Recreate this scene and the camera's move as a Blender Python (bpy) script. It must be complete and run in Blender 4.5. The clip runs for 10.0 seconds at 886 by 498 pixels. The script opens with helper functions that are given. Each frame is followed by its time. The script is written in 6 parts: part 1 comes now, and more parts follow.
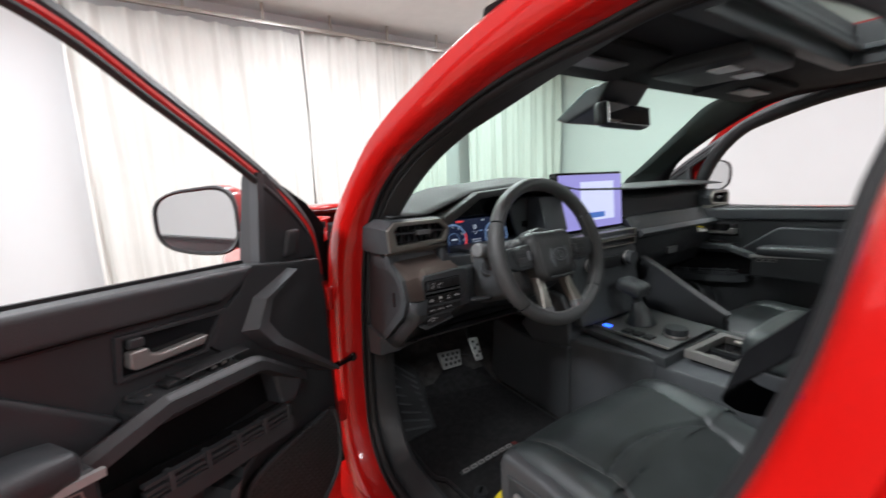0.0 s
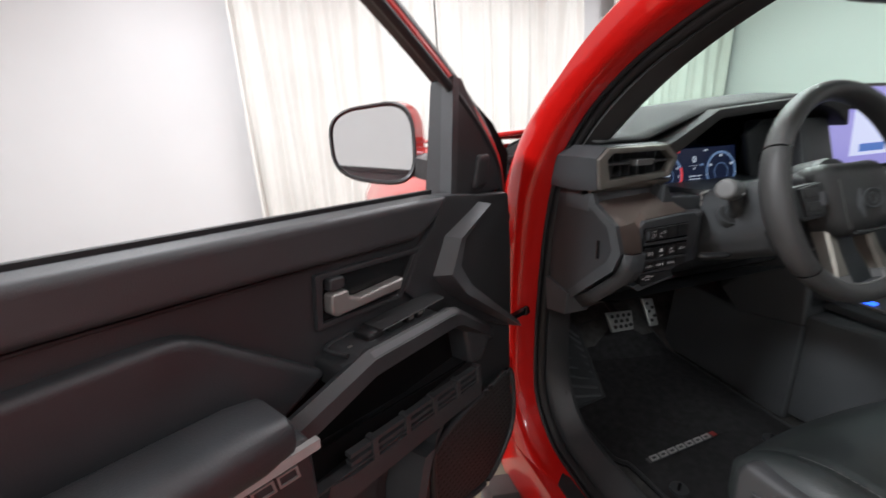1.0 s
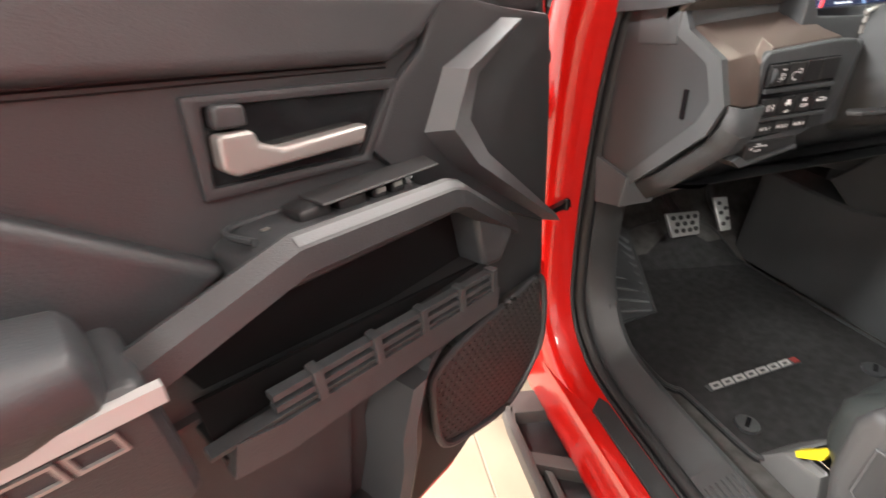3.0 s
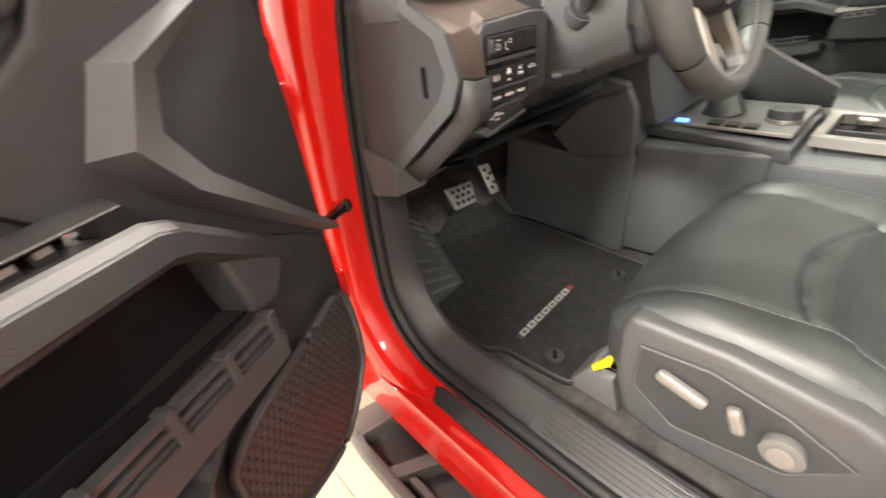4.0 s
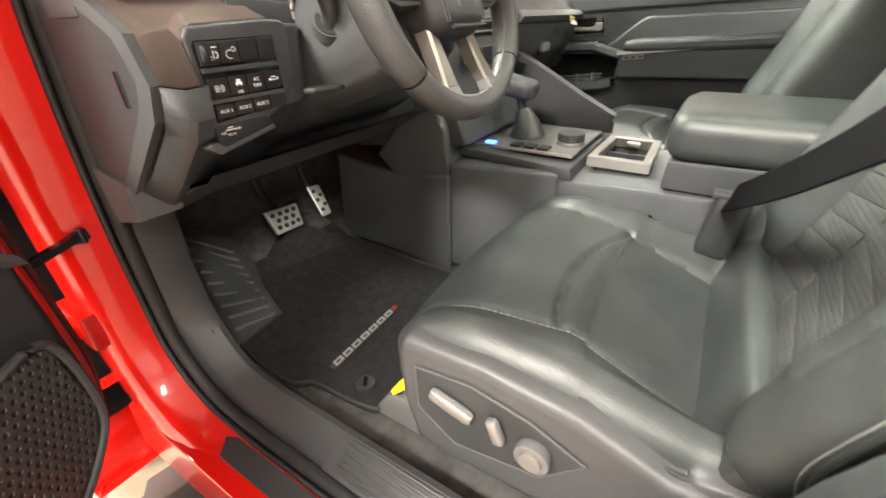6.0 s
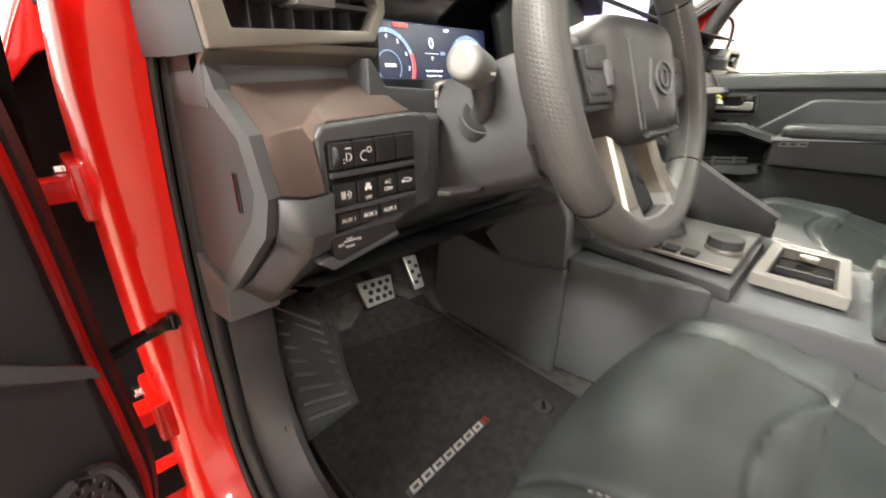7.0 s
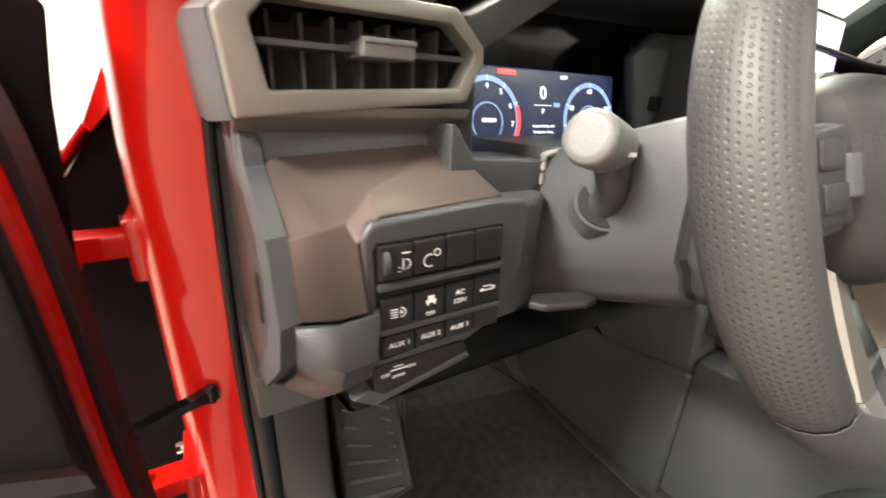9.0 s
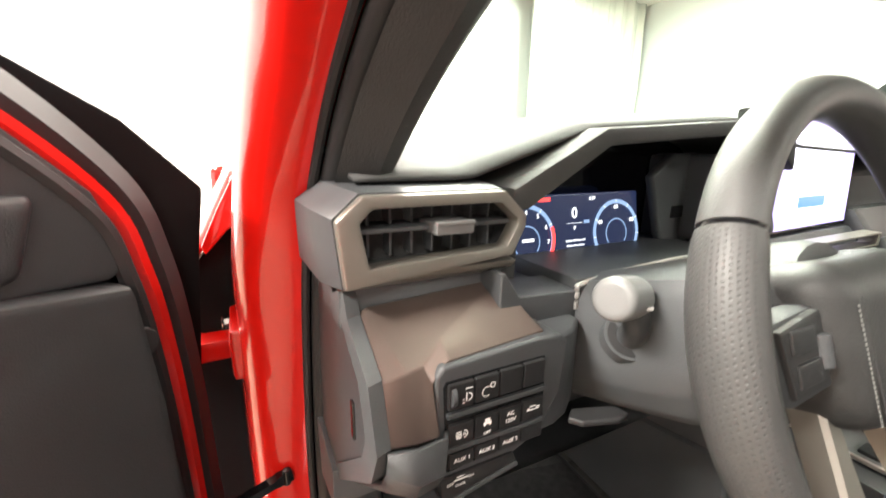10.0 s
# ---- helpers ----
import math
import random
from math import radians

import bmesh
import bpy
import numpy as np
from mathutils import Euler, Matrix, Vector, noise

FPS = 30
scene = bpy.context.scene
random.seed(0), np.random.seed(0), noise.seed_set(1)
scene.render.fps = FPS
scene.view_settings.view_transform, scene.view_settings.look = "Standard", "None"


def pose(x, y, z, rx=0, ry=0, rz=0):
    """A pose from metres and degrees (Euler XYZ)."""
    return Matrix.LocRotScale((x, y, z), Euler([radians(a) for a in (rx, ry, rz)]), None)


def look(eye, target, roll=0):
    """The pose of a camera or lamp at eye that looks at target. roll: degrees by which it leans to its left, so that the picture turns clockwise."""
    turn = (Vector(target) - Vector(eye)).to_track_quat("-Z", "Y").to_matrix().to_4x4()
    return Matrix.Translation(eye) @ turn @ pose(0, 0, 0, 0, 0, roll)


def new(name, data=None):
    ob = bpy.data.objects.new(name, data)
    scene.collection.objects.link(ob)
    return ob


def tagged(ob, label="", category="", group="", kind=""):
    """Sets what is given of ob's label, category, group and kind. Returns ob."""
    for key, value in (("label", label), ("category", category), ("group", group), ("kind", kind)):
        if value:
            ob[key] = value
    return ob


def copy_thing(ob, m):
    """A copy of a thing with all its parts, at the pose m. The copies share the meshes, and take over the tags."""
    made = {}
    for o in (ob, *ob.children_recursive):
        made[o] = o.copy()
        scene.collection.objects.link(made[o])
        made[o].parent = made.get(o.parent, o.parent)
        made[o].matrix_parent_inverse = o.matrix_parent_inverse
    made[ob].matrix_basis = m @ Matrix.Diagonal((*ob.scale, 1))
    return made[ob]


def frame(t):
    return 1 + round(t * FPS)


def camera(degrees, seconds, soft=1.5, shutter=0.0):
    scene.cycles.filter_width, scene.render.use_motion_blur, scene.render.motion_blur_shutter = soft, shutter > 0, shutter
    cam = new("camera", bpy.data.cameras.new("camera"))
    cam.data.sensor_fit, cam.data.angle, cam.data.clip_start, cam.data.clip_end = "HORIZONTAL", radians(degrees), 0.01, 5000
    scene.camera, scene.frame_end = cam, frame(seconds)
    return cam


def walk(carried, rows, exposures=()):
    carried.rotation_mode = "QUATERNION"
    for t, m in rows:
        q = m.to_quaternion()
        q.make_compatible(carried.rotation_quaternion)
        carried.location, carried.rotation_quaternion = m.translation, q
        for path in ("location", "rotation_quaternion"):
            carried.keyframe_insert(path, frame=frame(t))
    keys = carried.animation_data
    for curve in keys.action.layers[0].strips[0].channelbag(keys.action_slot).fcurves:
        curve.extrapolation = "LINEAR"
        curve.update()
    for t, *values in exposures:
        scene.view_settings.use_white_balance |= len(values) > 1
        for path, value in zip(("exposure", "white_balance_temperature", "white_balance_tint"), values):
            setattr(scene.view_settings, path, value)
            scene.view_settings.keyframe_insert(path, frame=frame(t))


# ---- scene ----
cam = camera(94.7, 10.0, shutter=0.35)
PATH = [
    (0, (-1.123, -0.119, 1.348), (-0.048, 1.534, 1.013), -2.2),
    (0.5, (-1.170, 0.019, 1.340), (-0.366, 1.795, 0.893), -2.7),
    (1, (-1.193, 0.101, 1.307), (-0.634, 1.935, 0.735), -2.9),
    (1.5, (-1.176, 0.161, 1.274), (-0.871, 2.009, 0.574), -3.3),
    (2, (-1.171, 0.175, 1.249), (-1.055, 2.000, 0.437), -3.8),
    (2.2, (-1.162, 0.186, 1.239), (-1.092, 1.996, 0.392), -4.0),
    (3.3, (-1.095, 0.269, 1.182), (-0.562, 1.919, 0.185), -5.7),
    (3.5, (-1.082, 0.281, 1.179), (-0.382, 1.858, 0.167), -6.3),
    (4, (-1.056, 0.292, 1.174), (0.038, 1.597, 0.126), -6.8),
    (4.5, (-1.024, 0.255, 1.158), (0.329, 1.241, 0.065), -5.9),
    (5, (-0.982, 0.193, 1.147), (0.494, 0.97, 0.044), -4.0),
    (5.2, (-0.966, 0.173, 1.147), (0.534, 0.906, 0.046), -2.9),
    (6.3, (-0.918, 0.203, 1.15), (0.497, 1.27, 0.223), -0.7),
    (6.5, (-0.906, 0.238, 1.158), (0.481, 1.37, 0.268), -0.2),
    (7, (-0.858, 0.326, 1.184), (0.455, 1.611, 0.391), 1.0),
    (7.5, (-0.809, 0.382, 1.202), (0.403, 1.786, 0.452), 1.9),
    (8, (-0.771, 0.403, 1.205), (0.371, 1.865, 0.459), 2.3),
    (8.5, (-0.746, 0.407, 1.203), (0.324, 1.929, 0.47), 2.6),
    (9, (-0.773, 0.417, 1.211), (0.215, 2.01, 0.512), 2.5),
    (9.5, (-0.825, 0.408, 1.248), (0.065, 2.094, 0.644), 1.5),
    (10, (-0.813, 0.389, 1.296), (0.066, 2.116, 0.802), 1.0),
]
walk(cam, [(t, look(eye, target, roll)) for t, eye, target, roll in PATH],
     exposures=[(0, -0.32, 6050, 10), (1.0, -0.42, 6100, 10), (1.5, -0.10, 6100, 10), (2.0, 0.78, 6300, 10), (2.2, 1.02, 6350, 10), (3.3, 1.5, 6900, 10), (4.0, 1.68, 7200, 10), (5.0, 1.68, 7200, 10),
                (6.5, 1.60, 7200, 10), (8.5, 1.44, 7200, 10), (9.5, 1.62, 7150, 10), (10, 1.55, 7050, 10)])

# ---- world and light ----
world = bpy.data.worlds.new("room_air")
scene.world = world
world.use_nodes = True
world.node_tree.nodes["Background"].inputs[0].default_value = (0.9, 0.95, 1.0, 1)
world.node_tree.nodes["Background"].inputs[1].default_value = 0.02
ROOM_H = 3.45
LAMPS = [(0.35, 0.25), (0.4, 2.0), (-2.4, 3.6), (0.4, 3.6), (3.0, 3.6), (-3.3, 0.4), (2.8, 0.4), (-2.4, -2.6), (0.4, -2.6), (3.0, -2.6)]
LAMP_POWER = [16, 74, 90, 86, 86, 250, 84, 62, 46, 46]
for (lx, ly), power in zip(LAMPS, LAMP_POWER):
    lamp = bpy.data.lights.new("panel_light", "AREA")
    lamp.shape, lamp.size, lamp.size_y, lamp.energy, lamp.color = "RECTANGLE", 0.56, 1.16, power, (1.0, 0.985, 0.96)
    lob = new("panel_light", lamp)
    lob.matrix_world = pose(lx, ly, ROOM_H - 0.035)


# ---- materials ----
def material(name, color, rough=0.5, metal=0.0, grain=0.0, grain_scale=400.0, vary=0.15, vary_scale=6.0, coat=0.0, rough_vary=0.1, spec=0.5):
    m = bpy.data.materials.new(name)
    m.use_nodes = True
    nt = m.node_tree
    b = nt.nodes["Principled BSDF"]
    b.inputs["Metallic"].default_value = metal
    b.inputs["Coat Weight"].default_value = coat
    b.inputs["Coat Roughness"].default_value = 0.04
    b.inputs["Specular IOR Level"].default_value = spec
    tc = nt.nodes.new("ShaderNodeTexCoord")
    big = nt.nodes.new("ShaderNodeTexNoise")
    big.inputs["Scale"].default_value, big.inputs["Detail"].default_value = vary_scale, 5
    nt.links.new(tc.outputs["Object"], big.inputs["Vector"])
    ramp = nt.nodes.new("ShaderNodeMapRange")
    ramp.inputs[1].default_value, ramp.inputs[2].default_value = 0.3, 0.7
    ramp.inputs[3].default_value, ramp.inputs[4].default_value = 1 - vary, 1 + vary
    nt.links.new(big.outputs["Fac"], ramp.inputs[0])
    mix = nt.nodes.new("ShaderNodeMix")
    mix.data_type, mix.blend_type = "RGBA", "MULTIPLY"
    mix.inputs[0].default_value = 1.0
    mix.inputs[6].default_value = (*color, 1)
    nt.links.new(ramp.outputs[0], mix.inputs[7])
    nt.links.new(mix.outputs[2], b.inputs["Base Color"])
    rr = nt.nodes.new("ShaderNodeMapRange")
    rr.inputs[1].default_value, rr.inputs[2].default_value = 0.3, 0.7
    rr.inputs[3].default_value, rr.inputs[4].default_value = max(0.02, rough * (1 - rough_vary)), min(1, rough * (1 + rough_vary))
    nt.links.new(big.outputs["Fac"], rr.inputs[0])
    nt.links.new(rr.outputs[0], b.inputs["Roughness"])
    if grain:
        fine = nt.nodes.new("ShaderNodeTexNoise")
        fine.inputs["Scale"].default_value, fine.inputs["Detail"].default_value = grain_scale, 3
        nt.links.new(tc.outputs["Object"], fine.inputs["Vector"])
        bump = nt.nodes.new("ShaderNodeBump")
        bump.inputs["Strength"].default_value, bump.inputs["Distance"].default_value = grain, 0.001
        nt.links.new(fine.outputs["Fac"], bump.inputs["Height"])
        nt.links.new(bump.outputs["Normal"], b.inputs["Normal"])
    return m


def glow(name, color, strength):
    m = bpy.data.materials.new(name)
    m.use_nodes = True
    b = m.node_tree.nodes["Principled BSDF"]
    b.inputs["Base Color"].default_value = (0.01, 0.01, 0.01, 1)
    b.inputs["Roughness"].default_value = 0.25
    b.inputs["Emission Color"].default_value = (*color, 1)
    b.inputs["Emission Strength"].default_value = strength
    return m


def clear(name, color, rough=0.0):
    m = bpy.data.materials.new(name)
    m.use_nodes = True
    b = m.node_tree.nodes["Principled BSDF"]
    b.inputs["Base Color"].default_value = (*color, 1)
    b.inputs["Roughness"].default_value = rough
    b.inputs["Transmission Weight"].default_value = 1.0
    b.inputs["IOR"].default_value = 1.02
    return m


def dimpled(m, pitch, depth, dark=0.35):
    """Adds staggered rows of small pits, laid out on the surface's own map in metres."""
    nt = m.node_tree
    b = nt.nodes["Principled BSDF"]
    uv = nt.nodes.new("ShaderNodeUVMap")
    uv.uv_map = "surface"
    sc = nt.nodes.new("ShaderNodeVectorMath")
    sc.operation = "SCALE"
    sc.inputs[3].default_value = 1.0 / pitch
    nt.links.new(uv.outputs[0], sc.inputs[0])
    sep = nt.nodes.new("ShaderNodeSeparateXYZ")
    nt.links.new(sc.outputs[0], sep.inputs[0])

    def op(kind, a, v=None):
        n = nt.nodes.new("ShaderNodeMath")
        n.operation = kind
        for i, q in enumerate((a, v)):
            if q is None:
                continue
            if isinstance(q, (int, float)):
                n.inputs[i].default_value = q
            else:
                nt.links.new(q, n.inputs[i])
        return n.outputs[0]
    odd = op("MULTIPLY", op("FLOORED_MODULO", op("FLOOR", sep.outputs[1]), 2.0), 0.5)
    fx = op("SUBTRACT", op("FRACT", op("ADD", sep.outputs[0], odd)), 0.5)
    fy = op("SUBTRACT", op("FRACT", sep.outputs[1]), 0.5)
    dist = op("SQRT", op("ADD", op("MULTIPLY", fx, fx), op("MULTIPLY", fy, fy)))
    mr = nt.nodes.new("ShaderNodeMapRange")
    mr.interpolation_type = "SMOOTHSTEP"
    mr.inputs[1].default_value, mr.inputs[2].default_value = 0.10, 0.32
    nt.links.new(dist, mr.inputs[0])
    old = b.inputs["Base Color"].links[0].from_socket
    mx = nt.nodes.new("ShaderNodeMix")
    mx.data_type, mx.blend_type = "RGBA", "MULTIPLY"
    mx.inputs[0].default_value = 1.0
    nt.links.new(old, mx.inputs[6])
    dk = nt.nodes.new("ShaderNodeMapRange")
    dk.inputs[3].default_value, dk.inputs[4].default_value = dark, 1.0
    nt.links.new(mr.outputs[0], dk.inputs[0])
    nt.links.new(dk.outputs[0], mx.inputs[7])
    nt.links.new(mx.outputs[2], b.inputs["Base Color"])
    bump = nt.nodes.new("ShaderNodeBump")
    bump.inputs["Strength"].default_value, bump.inputs["Distance"].default_value = 0.8, depth
    nt.links.new(mr.outputs[0], bump.inputs["Height"])
    nt.links.new(bump.outputs["Normal"], b.inputs["Normal"])
    return m


RED = material("red_paint", (0.52, 0.006, 0.004), 0.30, coat=0.85, vary=0.05, vary_scale=3, spec=0.25)
BLACK = material("black_plastic", (0.0240, 0.0258, 0.0280), 0.50, grain=0.35, grain_scale=900)
DARK = material("dark_grey_plastic", (0.0412, 0.0442, 0.0475), 0.46, grain=0.35, grain_scale=900)
SOFT = material("soft_dash_skin", (0.038, 0.038, 0.038), 0.72, grain=0.5, grain_scale=700, spec=0.25)
SHROUD = material("shroud_plastic", (0.0680, 0.0725, 0.0770), 0.5, grain=0.3, grain_scale=900)
TRIM = material("sill_plastic", (0.0345, 0.037, 0.0395), 0.42, grain=0.45, grain_scale=1100, vary=0.2, vary_scale=9)
GREY = material("grey_plastic", (0.118, 0.119, 0.119), 0.42, grain=0.25, grain_scale=900)
BROWN = material("bronze_trim", (0.108, 0.082, 0.072), 0.40, metal=0.4, grain=0.1, grain_scale=1500, vary=0.06)
STRIP = material("satin_strip", (0.33, 0.325, 0.32), 0.42, metal=0.15, vary=0.05)
COLUMN = material("column_plastic", (0.054, 0.0575, 0.061), 0.5, grain=0.3, grain_scale=900)
SILVER = material("satin_silver", (0.5, 0.47, 0.44), 0.32, metal=0.9, vary=0.05)
BEZEL = material("bezel_silver", (0.25, 0.235, 0.21), 0.38, metal=0.75, vary=0.05)
CHROME = material("chrome", (0.75, 0.75, 0.76), 0.12, metal=1.0, vary=0.03)
RUBBER = material("rubber_seal", (0.012, 0.012, 0.013), 0.6, vary=0.2)
LEATHER = material("black_leather", (0.034, 0.0395, 0.0395), 0.40, grain=0.45, grain_scale=520, vary=0.18, vary_scale=14)
WRAP = material("leather_wrap", (0.055, 0.056, 0.056), 0.45, grain=0.3, grain_scale=700)
PERF = dimpled(material("perforated_leather", (0.045, 0.0455, 0.0455), 0.5), 0.0031, 0.00026, 0.8)
PERF_SEAT = dimpled(material("perforated_insert", (0.044, 0.047, 0.047), 0.68, spec=0.3), 0.006, 0.0006, 0.6)
CARPET = material("black_carpet", (0.072, 0.071, 0.069), 0.95, grain=1.0, grain_scale=1400, vary=0.35, vary_scale=40, spec=0.1)
MATM = material("mat_carpet", (0.026, 0.026, 0.027), 0.95, grain=1.0, grain_scale=1800, vary=0.3, vary_scale=60, spec=0.1)
PIANO = material("gloss_black", (0.008, 0.008, 0.009), 0.1, vary=0.05)
LINER = material("headliner", (0.02, 0.02, 0.021), 0.9, grain=0.6, grain_scale=900, spec=0.2)
SHIELD = material("seat_shield_plastic", (0.060, 0.0615, 0.0645), 0.44, grain=0.3, grain_scale=900, vary=0.08)
ROADDARK = material("dark_step_plastic", (0.06, 0.055, 0.052), 0.6, grain=0.5, grain_scale=500)
YELLOW = material("yellow_label", (0.75, 0.62, 0.02), 0.6)
PAPER = material("white_label", (0.8, 0.8, 0.78), 0.7)
PAINT = material("white_wall_paint", (0.71, 0.71, 0.72), 0.85, grain=0.3, grain_scale=120, vary=0.03, vary_scale=0.8)
CEIL = material("ceiling_paint", (0.72, 0.72, 0.73), 0.9, grain=0.3, grain_scale=60, vary=0.03)
CLOTH = material("curtain_cloth", (0.73, 0.72, 0.69), 0.9, grain=0.5, grain_scale=500, vary=0.05, vary_scale=1.5)
TILE = material("beige_floor_tile", (0.28, 0.225, 0.165), 0.45, grain=0.15, grain_scale=80, vary=0.1, vary_scale=5)
GROUT = material("grout", (0.25, 0.21, 0.17), 0.9)
BASEB = material("grey_baseboard", (0.30, 0.31, 0.33), 0.6)
PEDAL = material("brushed_pedal_metal", (0.42, 0.415, 0.41), 0.34, metal=0.75, vary=0.08, vary_scale=60)
STITCH = material("pale_thread", (0.15, 0.15, 0.145), 0.8)
DOORSKIN = material("door_leatherette", (0.0285, 0.0310, 0.0340), 0.48, grain=0.3, grain_scale=600, vary=0.2, vary_scale=12)
SATIN = material("satin_silver_paint", (0.25, 0.24, 0.23), 0.36, metal=0.45, vary=0.05)
WHITEPRINT = material("white_print", (0.75, 0.75, 0.75), 0.6, vary=0.02)
LAMPGLASS = glow("lamp_diffuser", (1.0, 0.98, 0.95), 3.0)
GLASS = clear("green_glass", (0.70, 0.92, 0.82))
# near black without sheen: stands in for deep shade in gaps and pockets
SHADE_BLACK = material("shade_black", (0.008, 0.008, 0.0085), 0.9, spec=0.05)
MIRROR = material("mirror_silver", (0.86, 0.87, 0.87), 0.015, metal=1.0, vary=0.0, rough_vary=0)


# ---- mesh helpers ----
def part(name, bm, mats, parent=None, label="", smooth=True, angle=35):
    """Links a bmesh as one mesh object under its thing or part."""
    me = bpy.data.meshes.new(name)
    bmesh.ops.recalc_face_normals(bm, faces=bm.faces)
    for m in (mats if isinstance(mats, (list, tuple)) else [mats]):
        me.materials.append(m)
    if smooth:
        for fc in bm.faces:
            fc.smooth = True
        for e in bm.edges:
            if len(e.link_faces) == 2 and e.calc_face_angle(0) > radians(angle):
                e.smooth = False
    bm.to_mesh(me)
    bm.free()
    ob = new(name, me)
    if parent is not None:
        ob.parent = parent
    if label:
        ob["label"] = label
    if smooth and len(me.polygons) < 2500:
        ob.modifiers.new("flat_faces", "WEIGHTED_NORMAL").keep_sharp = True
    return ob


def thing(name, m, label, category, group="", kind=""):
    ob = new(name)
    ob.matrix_world = m
    ob.empty_display_size = 0.05
    return tagged(ob, label, category, group, kind)


def bevelled(bm, width, segs=2, angle=25):
    if width > 0:
        es = [e for e in bm.edges if len(e.link_faces) == 2 and e.calc_face_angle(0) > radians(angle)]
        bmesh.ops.bevel(bm, geom=es, offset=width, segments=segs, affect="EDGES", profile=0.6, clamp_overlap=True)
    return bm


def join(*bms):
    out = bms[0]
    for b in bms[1:]:
        me = bpy.data.meshes.new("tmp")
        b.to_mesh(me)
        out.from_mesh(me)
        bpy.data.meshes.remove(me)
        b.free()
    return out


def box(x0, x1, y0, y1, z0, z1, bevel=0.0, segs=2, m=None):
    bm = bmesh.new()
    bmesh.ops.create_cube(bm, size=1)
    for v in bm.verts:
        v.co = Vector(((x0 + x1) / 2 + v.co.x * (x1 - x0), (y0 + y1) / 2 + v.co.y * (y1 - y0), (z0 + z1) / 2 + v.co.z * (z1 - z0)))
    bevelled(bm, bevel, segs)
    if m is not None:
        bm.transform(m)
    return bm


def prism(outline, lo, hi, axis="x", bevel=0.0, segs=2, m=None):
    """A plate: the outline in the two other axes, from lo to hi along the axis."""
    bm = bmesh.new()
    put = {"x": lambda a, b, c: (c, a, b), "y": lambda a, b, c: (a, c, b), "z": lambda a, b, c: (a, b, c)}[axis]
    rings = [[bm.verts.new(put(a, b, c)) for a, b in outline] for c in (lo, hi)]
    n = len(outline)
    bm.faces.new(rings[0])
    bm.faces.new(rings[1][::-1])
    for k in range(n):
        bm.faces.new((rings[0][k], rings[0][(k + 1) % n], rings[1][(k + 1) % n], rings[1][k]))
    bmesh.ops.recalc_face_normals(bm, faces=bm.faces)
    bevelled(bm, bevel, segs)
    if m is not None:
        bm.transform(m)
    return bm


def ring_prism(outer, inner, lo, hi, axis="y", bevel=0.0):
    """A flat frame between two outlines of equal length."""
    bm = bmesh.new()
    put = {"x": lambda a, b, c: (c, a, b), "y": lambda a, b, c: (a, c, b), "z": lambda a, b, c: (a, b, c)}[axis]
    n = len(outer)
    v = [[bm.verts.new(put(a, b, c)) for a, b in o] for o, c in ((outer, lo), (inner, lo), (inner, hi), (outer, hi))]
    for k in range(n):
        for q in range(4):
            bm.faces.new((v[q][k], v[q][(k + 1) % n], v[(q + 1) % 4][(k + 1) % n], v[(q + 1) % 4][k]))
    bmesh.ops.recalc_face_normals(bm, faces=bm.faces)
    return bevelled(bm, bevel)


def smooth_path(pts, n, closed=False):
    """Catmull-Rom through the points."""
    p = [Vector(q) for q in pts]
    out, m = [], len(p)
    for k in range(n):
        s = k * m / n if closed else k * (m - 1) / (n - 1)
        i = min(int(s), m - 1 if closed else m - 2)
        t = s - i
        g = (lambda j: p[j % m]) if closed else (lambda j: p[min(max(j, 0), m - 1)])
        a, b, c, d = g(i - 1), g(i), g(i + 1), g(i + 2)
        out.append(0.5 * ((2 * b) + (c - a) * t + (2 * a - 5 * b + 4 * c - d) * t * t + (3 * b - a - 3 * c + d) * t ** 3))
    return out


def sweep(path, section, side, closed=False, scale=None, caps=True):
    """A section (pairs: along side, along the outward normal) carried along a path; side is a fixed vector."""
    bm = bmesh.new()
    side = Vector(side).normalized()
    n, k = len(path), len(section(0.0) if callable(section) else section)
    rows = []
    for i, p in enumerate(path):
        a, b = path[(i - 1) % n if closed else max(i - 1, 0)], path[(i + 1) % n if closed else min(i + 1, n - 1)]
        t = (Vector(b) - Vector(a)).normalized()
        s = (side - side.dot(t) * t).normalized()
        o = t.cross(s)
        f = scale(i / (n - 1)) if scale else 1.0
        rows.append([bm.verts.new(Vector(p) + f * (u * s + w * o)) for u, w in (section(i / (n - 1)) if callable(section) else section)])
    for i in range(n if closed else n - 1):
        r, q = rows[i], rows[(i + 1) % n]
        for j in range(k):
            bm.faces.new((r[j], r[(j + 1) % k], q[(j + 1) % k], q[j]))
    if caps and not closed:
        bm.faces.new(rows[0])
        bm.faces.new(rows[-1][::-1])
    return bm


def circle(r, n=12, sx=1.0, sy=1.0):
    return [(r * sx * math.cos(2 * math.pi * k / n), r * sy * math.sin(2 * math.pi * k / n)) for k in range(n)]


def tube(pts, r, n=10, smooth=0, closed=False):
    path = smooth_path(pts, smooth, closed) if smooth else [Vector(p) for p in pts]
    d = (path[-1] - path[0]) if not closed else Vector((0, 0, 1))
    side = Vector((1, 0, 0)) if abs(d.normalized().x) < 0.8 else Vector((0, 0, 1))
    return sweep(path, circle(r, n), side, closed)


def disc(r, depth, n=24, bevel=0.0, m=None):
    bm = bmesh.new()
    bmesh.ops.create_cone(bm, cap_ends=True, segments=n, radius1=r, radius2=r, depth=depth)
    bevelled(bm, bevel, 2, 60)
    if m is not None:
        bm.transform(m)
    return bm


